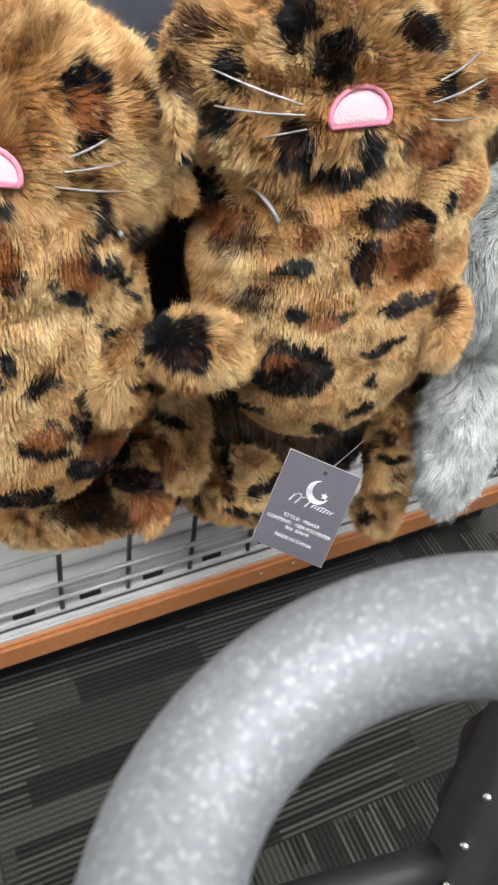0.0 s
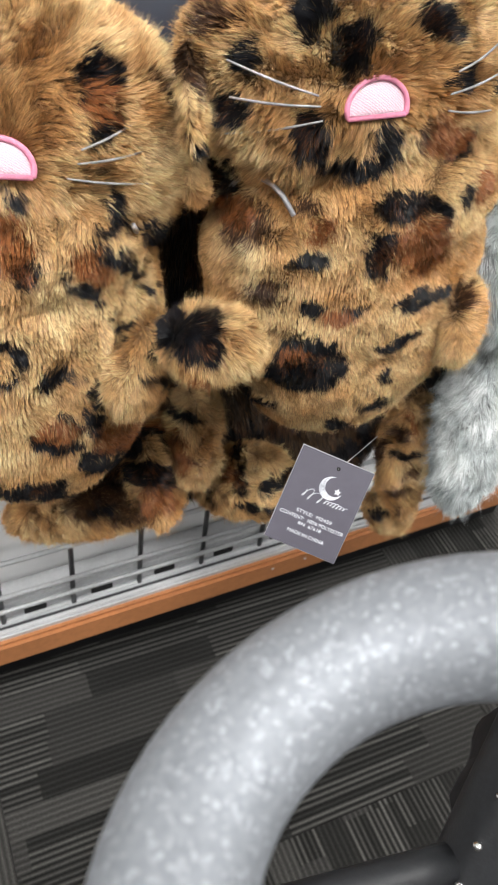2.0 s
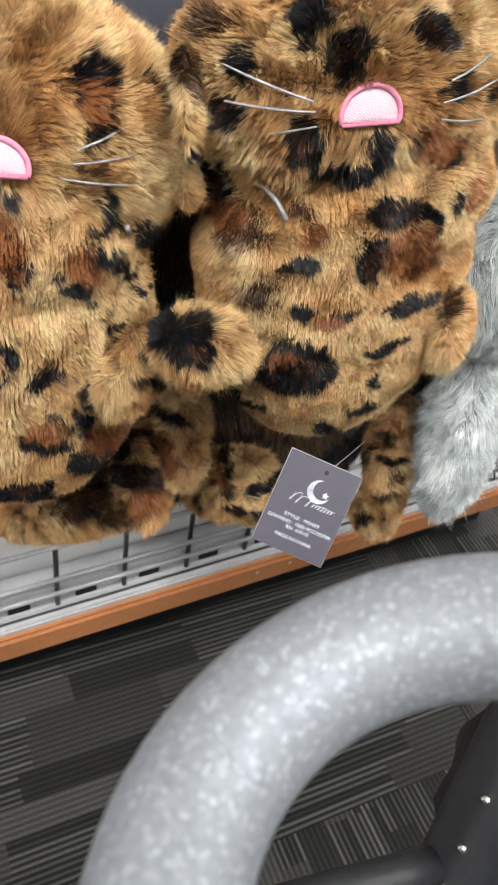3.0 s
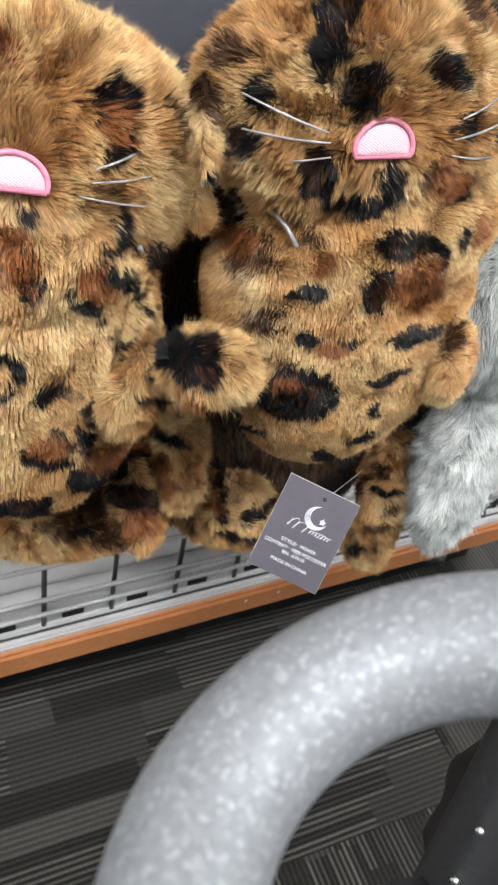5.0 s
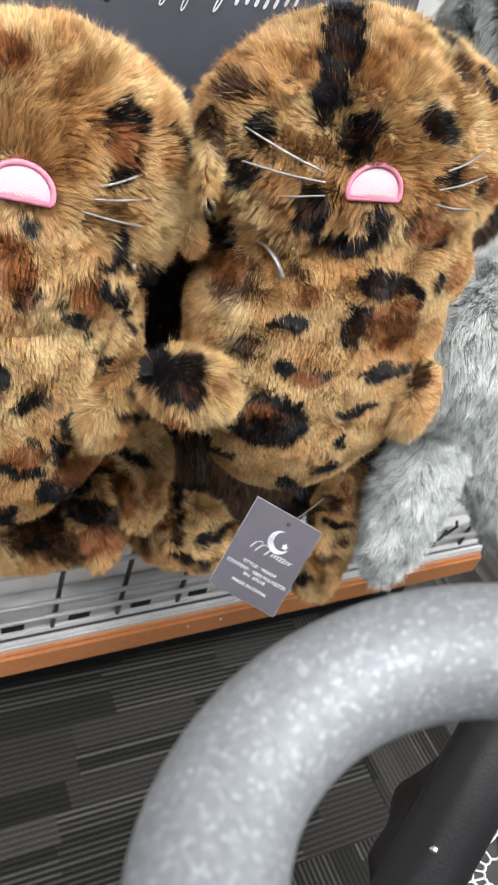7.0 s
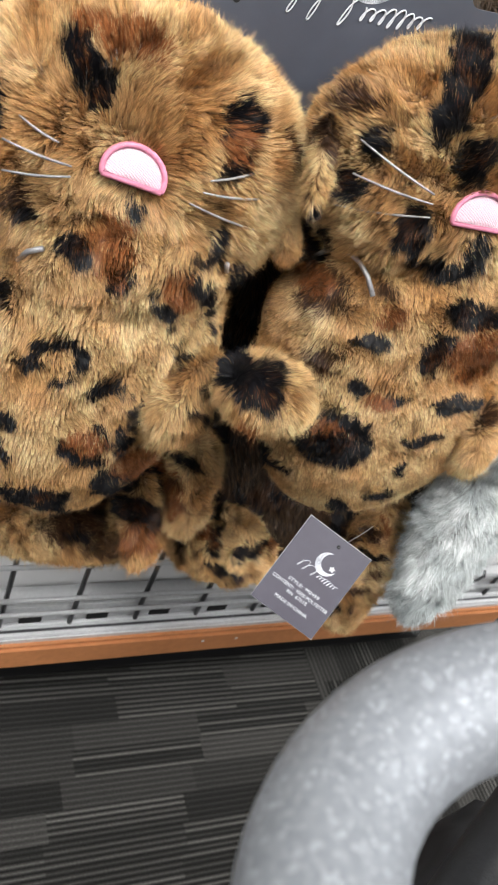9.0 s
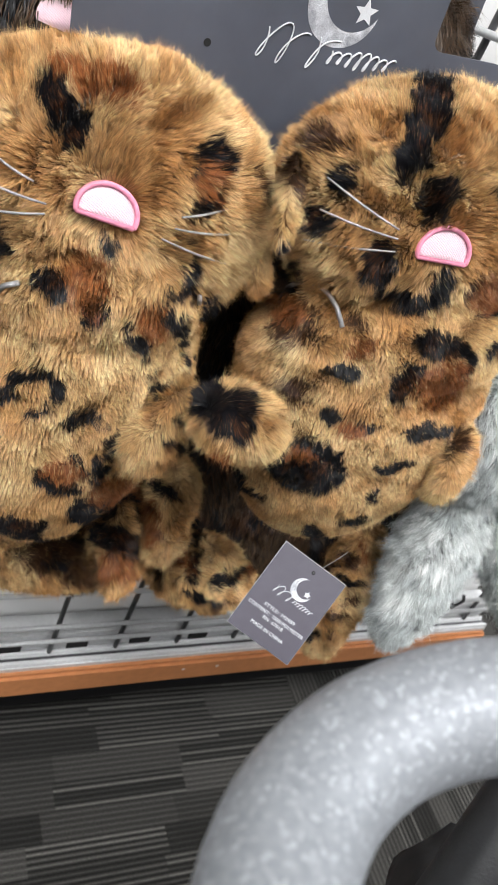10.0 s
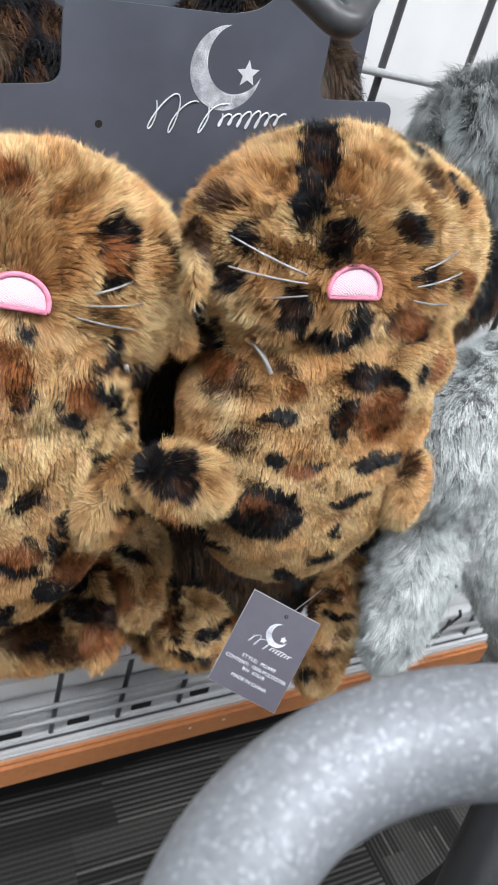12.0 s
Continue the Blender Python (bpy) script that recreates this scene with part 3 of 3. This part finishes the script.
for k in range(-11, 10):
    x = 0.184 + k * 0.0745
    if x < RIGHT_END - 0.03:
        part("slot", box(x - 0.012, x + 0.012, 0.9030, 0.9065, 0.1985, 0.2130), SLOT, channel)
for k in range(-12, 11):
    x = k * pitch
    if LEFT_END < x < RIGHT_END:
        part("upright_wire", tube([(x, FRONT, 0.199), (x, FRONT, 1.70)], 0.0029, 8), WIRE, fixture, smooth=True)
for z in (0.2265, 0.252, 0.308, 0.604, 0.905, 1.21, 1.515):
    part("cross_wire", tube([(LEFT_END, FRONT - 0.0055, z), (RIGHT_END, FRONT - 0.0055, z)], 0.0029, 8), RAIL, fixture, smooth=True)
fixture.matrix_world = Matrix.Translation((0.45, 0.90, 0)) @ pose(0, 0, 0, 0, 0, -1.2) @ Matrix.Translation((-0.45, -0.90, 0))

hook = thing("display_hook", "dark grey hook with a raised tip hung on the grid", "hook")
part("arm", tube(bend((0.1292, 0.7081, 0.9453), (-0.0265, 0.0199, 0.0150), (0.0438, 0.0438, 0.0337), 0.008, 0.09, 0.16), 0.0064, 16), HOOK, hook, smooth=True)
part("bracket", box(0.212, 0.252, 0.807, 0.815, 0.994, 1.064, 0.002), HOOK, hook)

# ---- the hang cards ----
CARD_PLACE = pose(0.1185, 0.797, 0.8875, 0, -7.0, 0)
CARD_LINE = [(-0.121, -0.10), (0.121, -0.10), (0.121, 0.003), (0.069, 0.004), (0.071, 0.105), (0.045, 0.105), (0.041, 0.062), (0.03, 0.047), (0.012, 0.043), (-0.074, 0.046), (-0.075, 0.009), (-0.121, 0.007)]


def disc(r, n=16):
    return [(r * math.cos(2 * math.pi * k / n), r * math.sin(2 * math.pi * k / n)) for k in range(n)]


def moon_line(r, n=30):
    """A crescent open to the upper right."""
    ox, oz, q = 0.27 * r, 0.22 * r, 0.82 * r
    gap = math.hypot(ox, oz)
    lean, half = math.atan2(oz, ox), math.acos((gap * gap + r * r - q * q) / (2 * gap * r))
    inner = math.acos((gap * gap + q * q - r * r) / (2 * gap * q))
    a = [(r * math.cos(t), r * math.sin(t)) for t in (lean + half + (2 * math.pi - 2 * half) * k / n for k in range(n + 1))]
    b = [(ox + q * math.cos(t), oz + q * math.sin(t)) for t in (lean - (math.pi - inner) - 2 * inner * k / n for k in range(n + 1))]
    return a + b[1:-1]


def star_line(r):
    return [(rr * math.sin(math.pi * k / 5), rr * math.cos(math.pi * k / 5)) for k in range(10) for rr in ((r, r * 0.45)[k % 2],)]


def flourish(w, h, loops, phase=0.0):
    """A scribbled pen line, as the swash of a trade mark."""
    out = []
    for i in range(loops * 24 + 1):
        k = i / (loops * 24)
        a = k * loops * 2 * math.pi + phase
        z = h * 0.5 * math.cos(a) * (1 - 0.25 * math.sin(k * 9))
        out.append((w * (k - 0.5) + 0.30 * w / loops * math.sin(a) + 0.45 * z, z))
    return out


def emblem(parent, place, r, script):
    part("moon_print", slab(moon_line(r), 0.0001, place @ pose(0, -0.0002, 0)), MOON, parent, "worn white printed crescent moon")
    part("star_print", slab(star_line(r * 0.33), 0.0001, place @ pose(r * 0.60, -0.0003, -0.10 * r)), PRINT, parent)
    if script:
        for cx, cz, w, h, loops, thick in ((-1.5 * r, -1.12 * r, 1.15 * r, 0.85 * r, 2, 0.020), (-0.35 * r, -1.12 * r, 0.6 * r, 0.75 * r, 1, 0.022), (0.85 * r, -1.22 * r, 1.9 * r, 0.36 * r, 7, 0.024)):
            line = [place @ Vector((cx + x, -0.0004, cz + z)) for x, z in flourish(w, h, loops, 0.6)]
            part("swash_print", tube(line, thick * r, 5), PRINT, parent, "white printed swash")


def hang_card(label, place, script):
    ob = thing("hang_card", label, "hang card", "hang cards")
    board = part("board", slab(rounded(CARD_LINE, 0.008), 0.0012, place), CARD, ob)
    part("eyelet", slab(disc(0.0019), 0.0003, place @ pose(-0.056, -0.0002, -0.0095)), SLOT, board)
    emblem(ob, place @ pose(0.0110, 0, 0.0180), 0.0205, script)
    return ob


hang_card("slate grey hanging card with a white moon emblem", CARD_PLACE, True)
hang_card("slate grey hanging card behind the first one", Matrix.Translation((0.012, 0.064, 0.062)) @ CARD_PLACE, True)


# ---- the leopard plush pair ----
FORMS_L = [
    ("head", (0.0223, 0.7621, 0.7965), (0.0899, 0.0451, 0.0705), (0, -2.8, 0)),
    ("body", (0.0237, 0.7576, 0.6998), (0.0715, 0.0455, 0.1299), (0, -3.7, 0)),
    ("body2", (0.022, 0.752, 0.765), (0.060, 0.042, 0.045), (0, 0, 0)),
    ("ear", (0.1013, 0.7554, 0.7963), (0.0087, 0.0155, 0.0294), (-43.0, -26.4, -14.7)),
    ("arm", (0.0724, 0.7199, 0.6942), (0.0142, 0.0311, 0.0285), (-38.0, 7.0, -42.6)),
    ("leg", (0.111, 0.785, 0.53), (0.0175, 0.026, 0.0438), (-34.3, -17.8, -25.2)),
    ("foot", (0.066, 0.807, 0.482), (0.0640, 0.03, 0.0224), (-34.4, -18.6, -24.6)),
]
FORMS_R = [
    ("head", (0.1936, 0.742, 0.8328), (0.0944, 0.0496, 0.0649), (0, 6.7, 0)),
    ("body", (0.2070, 0.738, 0.7148), (0.0840, 0.0505, 0.124), (0, -14.7, 0)),
    ("body2", (0.205, 0.732, 0.775), (0.078, 0.044, 0.046), (0, -6, 0)),
    ("ear", (0.091, 0.718, 0.836), (0.0042, 0.010, 0.0225), (-33.1, -11.1, -29.7)),
    ("arm", (0.097, 0.69, 0.727), (0.024, 0.028, 0.0175), (-32.5, -4.4, -34.1)),
    ("arm2", (0.269, 0.7, 0.694), (0.0137, 0.026, 0.0275), (-32.4, -1.9, -35.7)),
    ("leg", (0.142, 0.785, 0.555), (0.0176, 0.026, 0.0386), (-32.9, -9.5, -30.9)),
    ("foot", (0.205, 0.8, 0.465), (0.0482, 0.03, 0.0299), (-32.5, -4.4, -34.1)),
    ("leg2", (0.367, 0.79, 0.453), (0.0238, 0.026, 0.0605), (-32.5, -4.4, -34.1)),
    ("foot2", (0.368, 0.785, 0.374), (0.0227, 0.024, 0.0227), (-33.6, -14.5, -27.5)),
]
NOSE_L = ((0.0095, 0.7190, 0.8142), Vector((0.988, -0.10, -0.12)).normalized(), Vector((0.1, 0.36, 0.93)).normalized(), Vector((-0.08, -0.93, 0.36)).normalized(), 0.0268, 0.0112)
NOSE_R = ((0.1662, 0.6945, 0.8360), Vector((0.98, -0.12, 0.06)).normalized(), Vector((-0.05, 0.25, 0.97)).normalized(), Vector((-0.13, -0.96, 0.25)).normalized(), 0.0285, 0.0122)
WHISKERS_L = [((0.0715, 0.7278, 0.8101), (0.0408, 0.7202, 0.8119)), ((0.0743, 0.7272, 0.7953), (0.0357, 0.7187, 0.8068)), ((0.0693, 0.7309, 0.822), (0.0431, 0.7219, 0.8169)), ((-0.0352, 0.737, 0.8214), (-0.0205, 0.7281, 0.8176)), ((-0.0402, 0.7358, 0.8114), (-0.0148, 0.7241, 0.8108)), ((-0.0389, 0.7323, 0.8002), (-0.0146, 0.7232, 0.8069))]
WHISKERS_R = [((0.1065, 0.725, 0.8483), (0.139, 0.7017, 0.8407)), ((0.1078, 0.7219, 0.8342), (0.1405, 0.7011, 0.8364)), ((0.1098, 0.7272, 0.8156), (0.1423, 0.7006, 0.8303)),
              ((0.2281, 0.7009, 0.8582), (0.2037, 0.6945, 0.8494)), ((0.2349, 0.6992, 0.8465), (0.2012, 0.6929, 0.8403)), ((0.2313, 0.6966, 0.8293), (0.2024, 0.6926, 0.8331))]
ARCS_R = [[(0.1247, 0.7465, 0.7707), (0.1271, 0.7487, 0.7766), (0.1275, 0.7425, 0.784), (0.129, 0.7361, 0.789), (0.1303, 0.7268, 0.7928), (0.135, 0.7227, 0.7908), (0.1382, 0.7164, 0.7875), (0.1411, 0.709, 0.7811)]]
ARCS_L = [[(0.049, 0.7281, 0.7588), (0.047, 0.7236, 0.768), (0.0495, 0.7231, 0.7709)], [(0.0703, 0.73, 0.7704), (0.0674, 0.7269, 0.7761)], [(-0.0183, 0.7261, 0.7715), (-0.0234, 0.7295, 0.767), (-0.0255, 0.7341, 0.7594)]]

DENSITY = 10.5
left_cat = plush("tan leopard-print plush cat with a pink nose hanging from a card", "plush cats", FORMS_L, PRINT_L, L_HEAD + L_CHEST + L_BELLY + L_LOW + L_FEET, NOSE_L, WHISKERS_L, ARCS_L, 11, DENSITY)
right_cat = plush("tan leopard-print plush cat with black head stripe hanging from a card", "plush cats", FORMS_R, PRINT_R, R_HEAD + R_CHEST + R_BELLY + R_LOW + R_FEET + R_LEGS, NOSE_R, WHISKERS_R, ARCS_R, 31, DENSITY)


# leopard dye darkened nearly to black: the shade behind the front cats as colour
def shaded_leopard(seed):
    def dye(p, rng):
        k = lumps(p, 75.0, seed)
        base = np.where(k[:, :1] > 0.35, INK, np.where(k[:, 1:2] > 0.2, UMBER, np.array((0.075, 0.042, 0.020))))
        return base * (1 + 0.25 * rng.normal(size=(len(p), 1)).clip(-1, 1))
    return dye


# the legs and arm are added dark fill for the shade in the gaps
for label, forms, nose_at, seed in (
        ("leopard plush cat hanging behind, its brown darkened for the shade there", [("head", (0.015, 0.850, 0.862), (0.082, 0.034, 0.056), (0, 5, 0)), ("body", (0.045, 0.848, 0.64), (0.080, 0.034, 0.185), (0, -4, 0)), ("leg", (0.12, 0.845, 0.50), (0.085, 0.03, 0.10), (0, 0, 0))], (0.001, 0.815, 0.856), 71),
        ("leopard plush cat behind the hanging card, its brown darkened for shade", [("head", (0.178, 0.850, 0.886), (0.070, 0.034, 0.052), (0, 5, 0)), ("body", (0.205, 0.848, 0.64), (0.085, 0.034, 0.185), (0, -6, 0)), ("leg", (0.30, 0.845, 0.475), (0.078, 0.03, 0.105), (0, -8, 0)), ("leg", (0.40, 0.842, 0.535), (0.072, 0.03, 0.12), (0, -10, 0)), ("arm", (0.385, 0.858, 0.750), (0.098, 0.028, 0.052), (0, -24, 0))], None, 81)):
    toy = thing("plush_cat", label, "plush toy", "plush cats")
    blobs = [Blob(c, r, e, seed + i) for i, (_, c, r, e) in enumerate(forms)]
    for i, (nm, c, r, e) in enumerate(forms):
        furry(nm, toy, blobs[i], 30000, 0.009, 0.0006, DOWN, shaded_leopard(seed), LEOPARD, [b for k, b in enumerate(blobs) if k != i], seed=seed + i, wild=0.6)
    if nose_at:
        part("nose", nose_mesh(nose_at, NOSE_L[1], NOSE_L[2], NOSE_L[3], 0.026, 0.0118), PINK, toy, "pink satin-stitched nose", smooth=True)

# ---- the swing tag ----
TAG_O, TAG_U, TAG_V = Vector((0.159, 0.678, 0.644)), Vector((0.033, -0.0295, -0.008)), Vector((-0.035, -0.0165, -0.045))
u, w = TAG_U.normalized(), None
n = TAG_U.cross(TAG_V).normalized()
w = n.cross(u).normalized()
if w.dot(TAG_V) < 0:
    n, w = -n, -w
TAG_W, TAG_H = TAG_U.length, TAG_V.length
out = n if n.y < 0 else -n
TAG = Matrix.Translation(TAG_O) @ Matrix((u, -out, -w)).transposed().to_4x4()
tag = thing("swing_tag", "grey swing tag with white care print on a plastic loop", "tag")
part("tag_card", slab([(0, 0), (TAG_W, 0), (TAG_W, -TAG_H), (0, -TAG_H)], 0.0006, TAG), TAG_INK, tag)
part("tag_back", slab([(-0.0003, 0.0003), (TAG_W + 0.0003, 0.0003), (TAG_W + 0.0003, -TAG_H - 0.0003), (-0.0003, -TAG_H - 0.0003)], 0.0004, TAG @ pose(0.0, 0.0007, 0.0)), CARD_EDGE, tag)
part("punched_hole", slab(disc(0.0012), 0.0002, TAG @ pose(TAG_W * 0.545, -0.0002, -TAG_H * 0.092)), SLOT, tag)
emblem(tag, TAG @ pose(TAG_W * 0.56, 0, -TAG_H * 0.30), 0.0072, True)
for words, size, width, b in (("STYLE:  M2459", 0.0031, 0.0225, 0.645), ("CONTENT:  100% POLYESTER", 0.0031, 0.0405, 0.71), ("RN  67618", 0.0031, 0.0145, 0.765), ("MADE IN CHINA", 0.0031, 0.0235, 0.865)):
    place = TAG @ pose(TAG_W * 0.505, -0.0002, -TAG_H * b) @ pose(0, 0, 0, 90, 0, 0)
    part("care_print", text_mesh(words, size, width, place), PRINT, tag, "white care words")
hole = TAG @ Vector((TAG_W * 0.545, -0.0003, -TAG_H * 0.092))
part("plastic_loop", tube([hole.lerp(Vector((0.228, 0.692, 0.614)), k / 8) + Vector((0, -0.002 * math.sin(k / 8 * math.pi), 0.004 * math.sin(k / 8 * math.pi))) for k in range(9)], 0.00028, 5), SILVER, tag, "clear plastic loop", smooth=True)

# ---- the grey plush ----
grey = thing("plush_animal", "pale grey long-haired plush animal hanging beside the cats", "plush toy")


def grey_dye(p, rng):
    f = np.clip(lumps(p, 60.0, 5)[:, :1] * 0.5 + 0.5 + rng.normal(size=(len(p), 1)) * 0.15, 0, 1)
    return np.array((0.36, 0.395, 0.395)) * (1 - f) + np.array((0.74, 0.78, 0.77)) * f


GREY_FORMS = [("body", (0.452, 0.785, 0.668), (0.112, 0.055, 0.085), (0, -28, 0)),
              ("arm", (0.404, 0.76, 0.537), (0.0314, 0.034, 0.1015), (-32.4, 2.3, -38.4)), ("leg", (0.495, 0.745, 0.565), (0.050, 0.042, 0.13), (-10, -26, 0))]
grey_blobs = [Blob(c, r, e, 50 + i) for i, (_, c, r, e) in enumerate(GREY_FORMS)]
for i, (nm, c, r, e) in enumerate(GREY_FORMS):
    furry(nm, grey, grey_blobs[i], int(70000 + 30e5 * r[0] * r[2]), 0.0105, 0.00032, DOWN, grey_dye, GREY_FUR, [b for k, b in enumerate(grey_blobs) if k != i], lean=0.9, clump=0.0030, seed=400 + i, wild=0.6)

# dye scaled down: a darker grey, and the shade back there painted in
far_grey = thing("plush_animal", "dark grey fluffy plush head behind the others, darkened in part for shade", "plush toy")
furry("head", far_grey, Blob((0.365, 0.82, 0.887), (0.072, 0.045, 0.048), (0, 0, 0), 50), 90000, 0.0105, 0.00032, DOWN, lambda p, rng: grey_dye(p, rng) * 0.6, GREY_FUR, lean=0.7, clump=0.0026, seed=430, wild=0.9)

# ---- the shopping cart in front ----
cart = thing("shopping_cart", "silver hammertone cart frame with a charcoal plastic corner post", "shopping cart")
part("handle_bar", tube(bend((0.0039, 0.5512, 0.7952), (-0.3429, -1.0131, 0.302), (0.33, -0.6507, 0.3632), 0.0523, 0.5, 0.6), 0.0144, 28), HAMMERED, cart, "silver hammertone bent bar", smooth=True)
P1, P2 = Vector((0.153, 0.478, 0.682)), Vector((0.133, 0.463, 0.653))
axis = (P1 - P2).normalized()
post = part("corner_post", tube([P2 + axis * k for k in (-0.075, -0.05, -0.02, 0.0, 0.04, 0.08, 0.14, 0.22)], 0.0165, 24), POST, cart, "charcoal plastic post", smooth=True)
side = axis.cross(Vector((-0.5, -0.66, 0.57))).normalized()
toward = side.cross(axis).normalized()
if toward.y > 0:
    toward = -toward
for k in (0.014, -0.008, -0.026, -0.04):
    bm = bmesh.new()
    bmesh.ops.create_uvsphere(bm, u_segments=12, v_segments=8, radius=0.0021, matrix=Matrix.Translation(P2 + axis * k + toward * 0.0100 - Vector((0.0125, 0.0, 0.0))))
    part("rivet", bm, CHROME, post, "small chrome rivet", smooth=True)
part("cross_bar", tube([Vector((0.108, 0.455, 0.634)).lerp(Vector((-0.10, 0.49, 0.655)), k / 10) for k in range(11)], 0.0088, 16), POST, cart, "charcoal cross bar", smooth=True)
part("leg_tube", tube([P2 - axis * 0.075, (0.045, 0.41, 0.5), (0.04, 0.40, 0.06)], 0.010, 14), HAMMERED, cart, smooth=True)
wheel = part("caster", tube([(0.025, 0.40, 0.05), (0.055, 0.40, 0.05)], 0.05, 24), BLACK, cart, smooth=False)
tray = part("basket_floor", box(0.19, 0.25, 0.40, 0.50, 0.516, 0.524, 0.002), POST, cart)

# ---- the printed bag lying in the cart ----
bag = thing("cloth_bag", "black cloth bag with a white web print in the cart", "bag")
sack = Blob((0.212, 0.470, 0.566), (0.060, 0.045, 0.042), (0, 12, 20), 90, 0.12)
th, ph = np.meshgrid(np.linspace(0, 2 * np.pi, 36, endpoint=False), np.linspace(0.02, np.pi - 0.02, 20))
skin, _ = sack.at(np.stack([np.sin(ph) * np.cos(th), np.sin(ph) * np.sin(th), np.cos(ph)], -1).reshape(-1, 3))
bm = bmesh.new()
vs = [bm.verts.new(v) for v in skin]
for a in range(19):
    for b in range(36):
        bm.faces.new((vs[a * 36 + b], vs[a * 36 + 36 + b], vs[a * 36 + 36 + (b + 1) % 36], vs[a * 36 + (b + 1) % 36]))
sheet = part("cloth", bm, CLOTH, bag, smooth=True)


def on_bag(line):
    pts, nn = sack.at(np.array([Vector(p).normalized() for p in line]))
    return [Vector(p) + Vector(q) * 0.0004 for p, q in zip(pts, nn)]


for k in range(14):
    a = 2 * math.pi * k / 14
    part("web_line", tube(on_bag([(0.15 * t * math.cos(a) - 0.5, 0.15 * t * math.sin(a) - 0.25, 0.8) for t in range(1, 9)]), 0.0006, 5), CLOTH_LINE, sheet)
for ring in range(1, 7):
    line = []
    for k in range(57):
        a = 2 * math.pi * k / 56
        r = 0.17 * ring * (1 - 0.13 * abs(math.sin(a * 7)))
        line.append((r * math.cos(a) - 0.5, r * math.sin(a) - 0.25, 0.8))
    part("web_line", tube(on_bag(line), 0.0007, 5), CLOTH_LINE, sheet)

# ---- a loose black tie on the fixture's edge ----
tie = thing("twist_tie", "crumpled black plastic tie on the fixture edge", "tie")
part("strip", tube([Vector((0.655, 0.882, 0.207)).lerp(Vector((0.715, 0.884, 0.262)), k / 16) + Vector((0.006 * math.sin(k * 1.9), 0.003 * math.cos(k * 2.3), 0.008 * math.sin(k * 1.3))) for k in range(17)], 0.0022, 7), BLACK, tie, smooth=True)

# ---- carpet tiles, laid quarter-turned ----
TILE, YAW = 0.61, -3.0
tile_bm = box(-TILE / 2 + 0.0004, TILE / 2 - 0.0004, -TILE / 2 + 0.0004, TILE / 2 - 0.0004, -0.006, 0.0)
tile_me = bpy.data.meshes.new("carpet_tile")
tile_bm.to_mesh(tile_me)
tile_bm.free()
tile_me.materials.append(CARPET)
laid = pose(0.552, 0.62, 0, 0, 0, YAW)
for i in range(-6, 5):
    for j in range(-7, 5):
        m = laid @ pose((i + 0.5) * TILE, (j + 0.5) * TILE, 0, 0, 0, 0 if (i + j) % 2 else 90)
        if abs(m.translation.x) < 2.7 and abs(m.translation.y) < 3.2:
            t = new("carpet_tile", tile_me)
            t.parent = floor
            t.matrix_basis = m
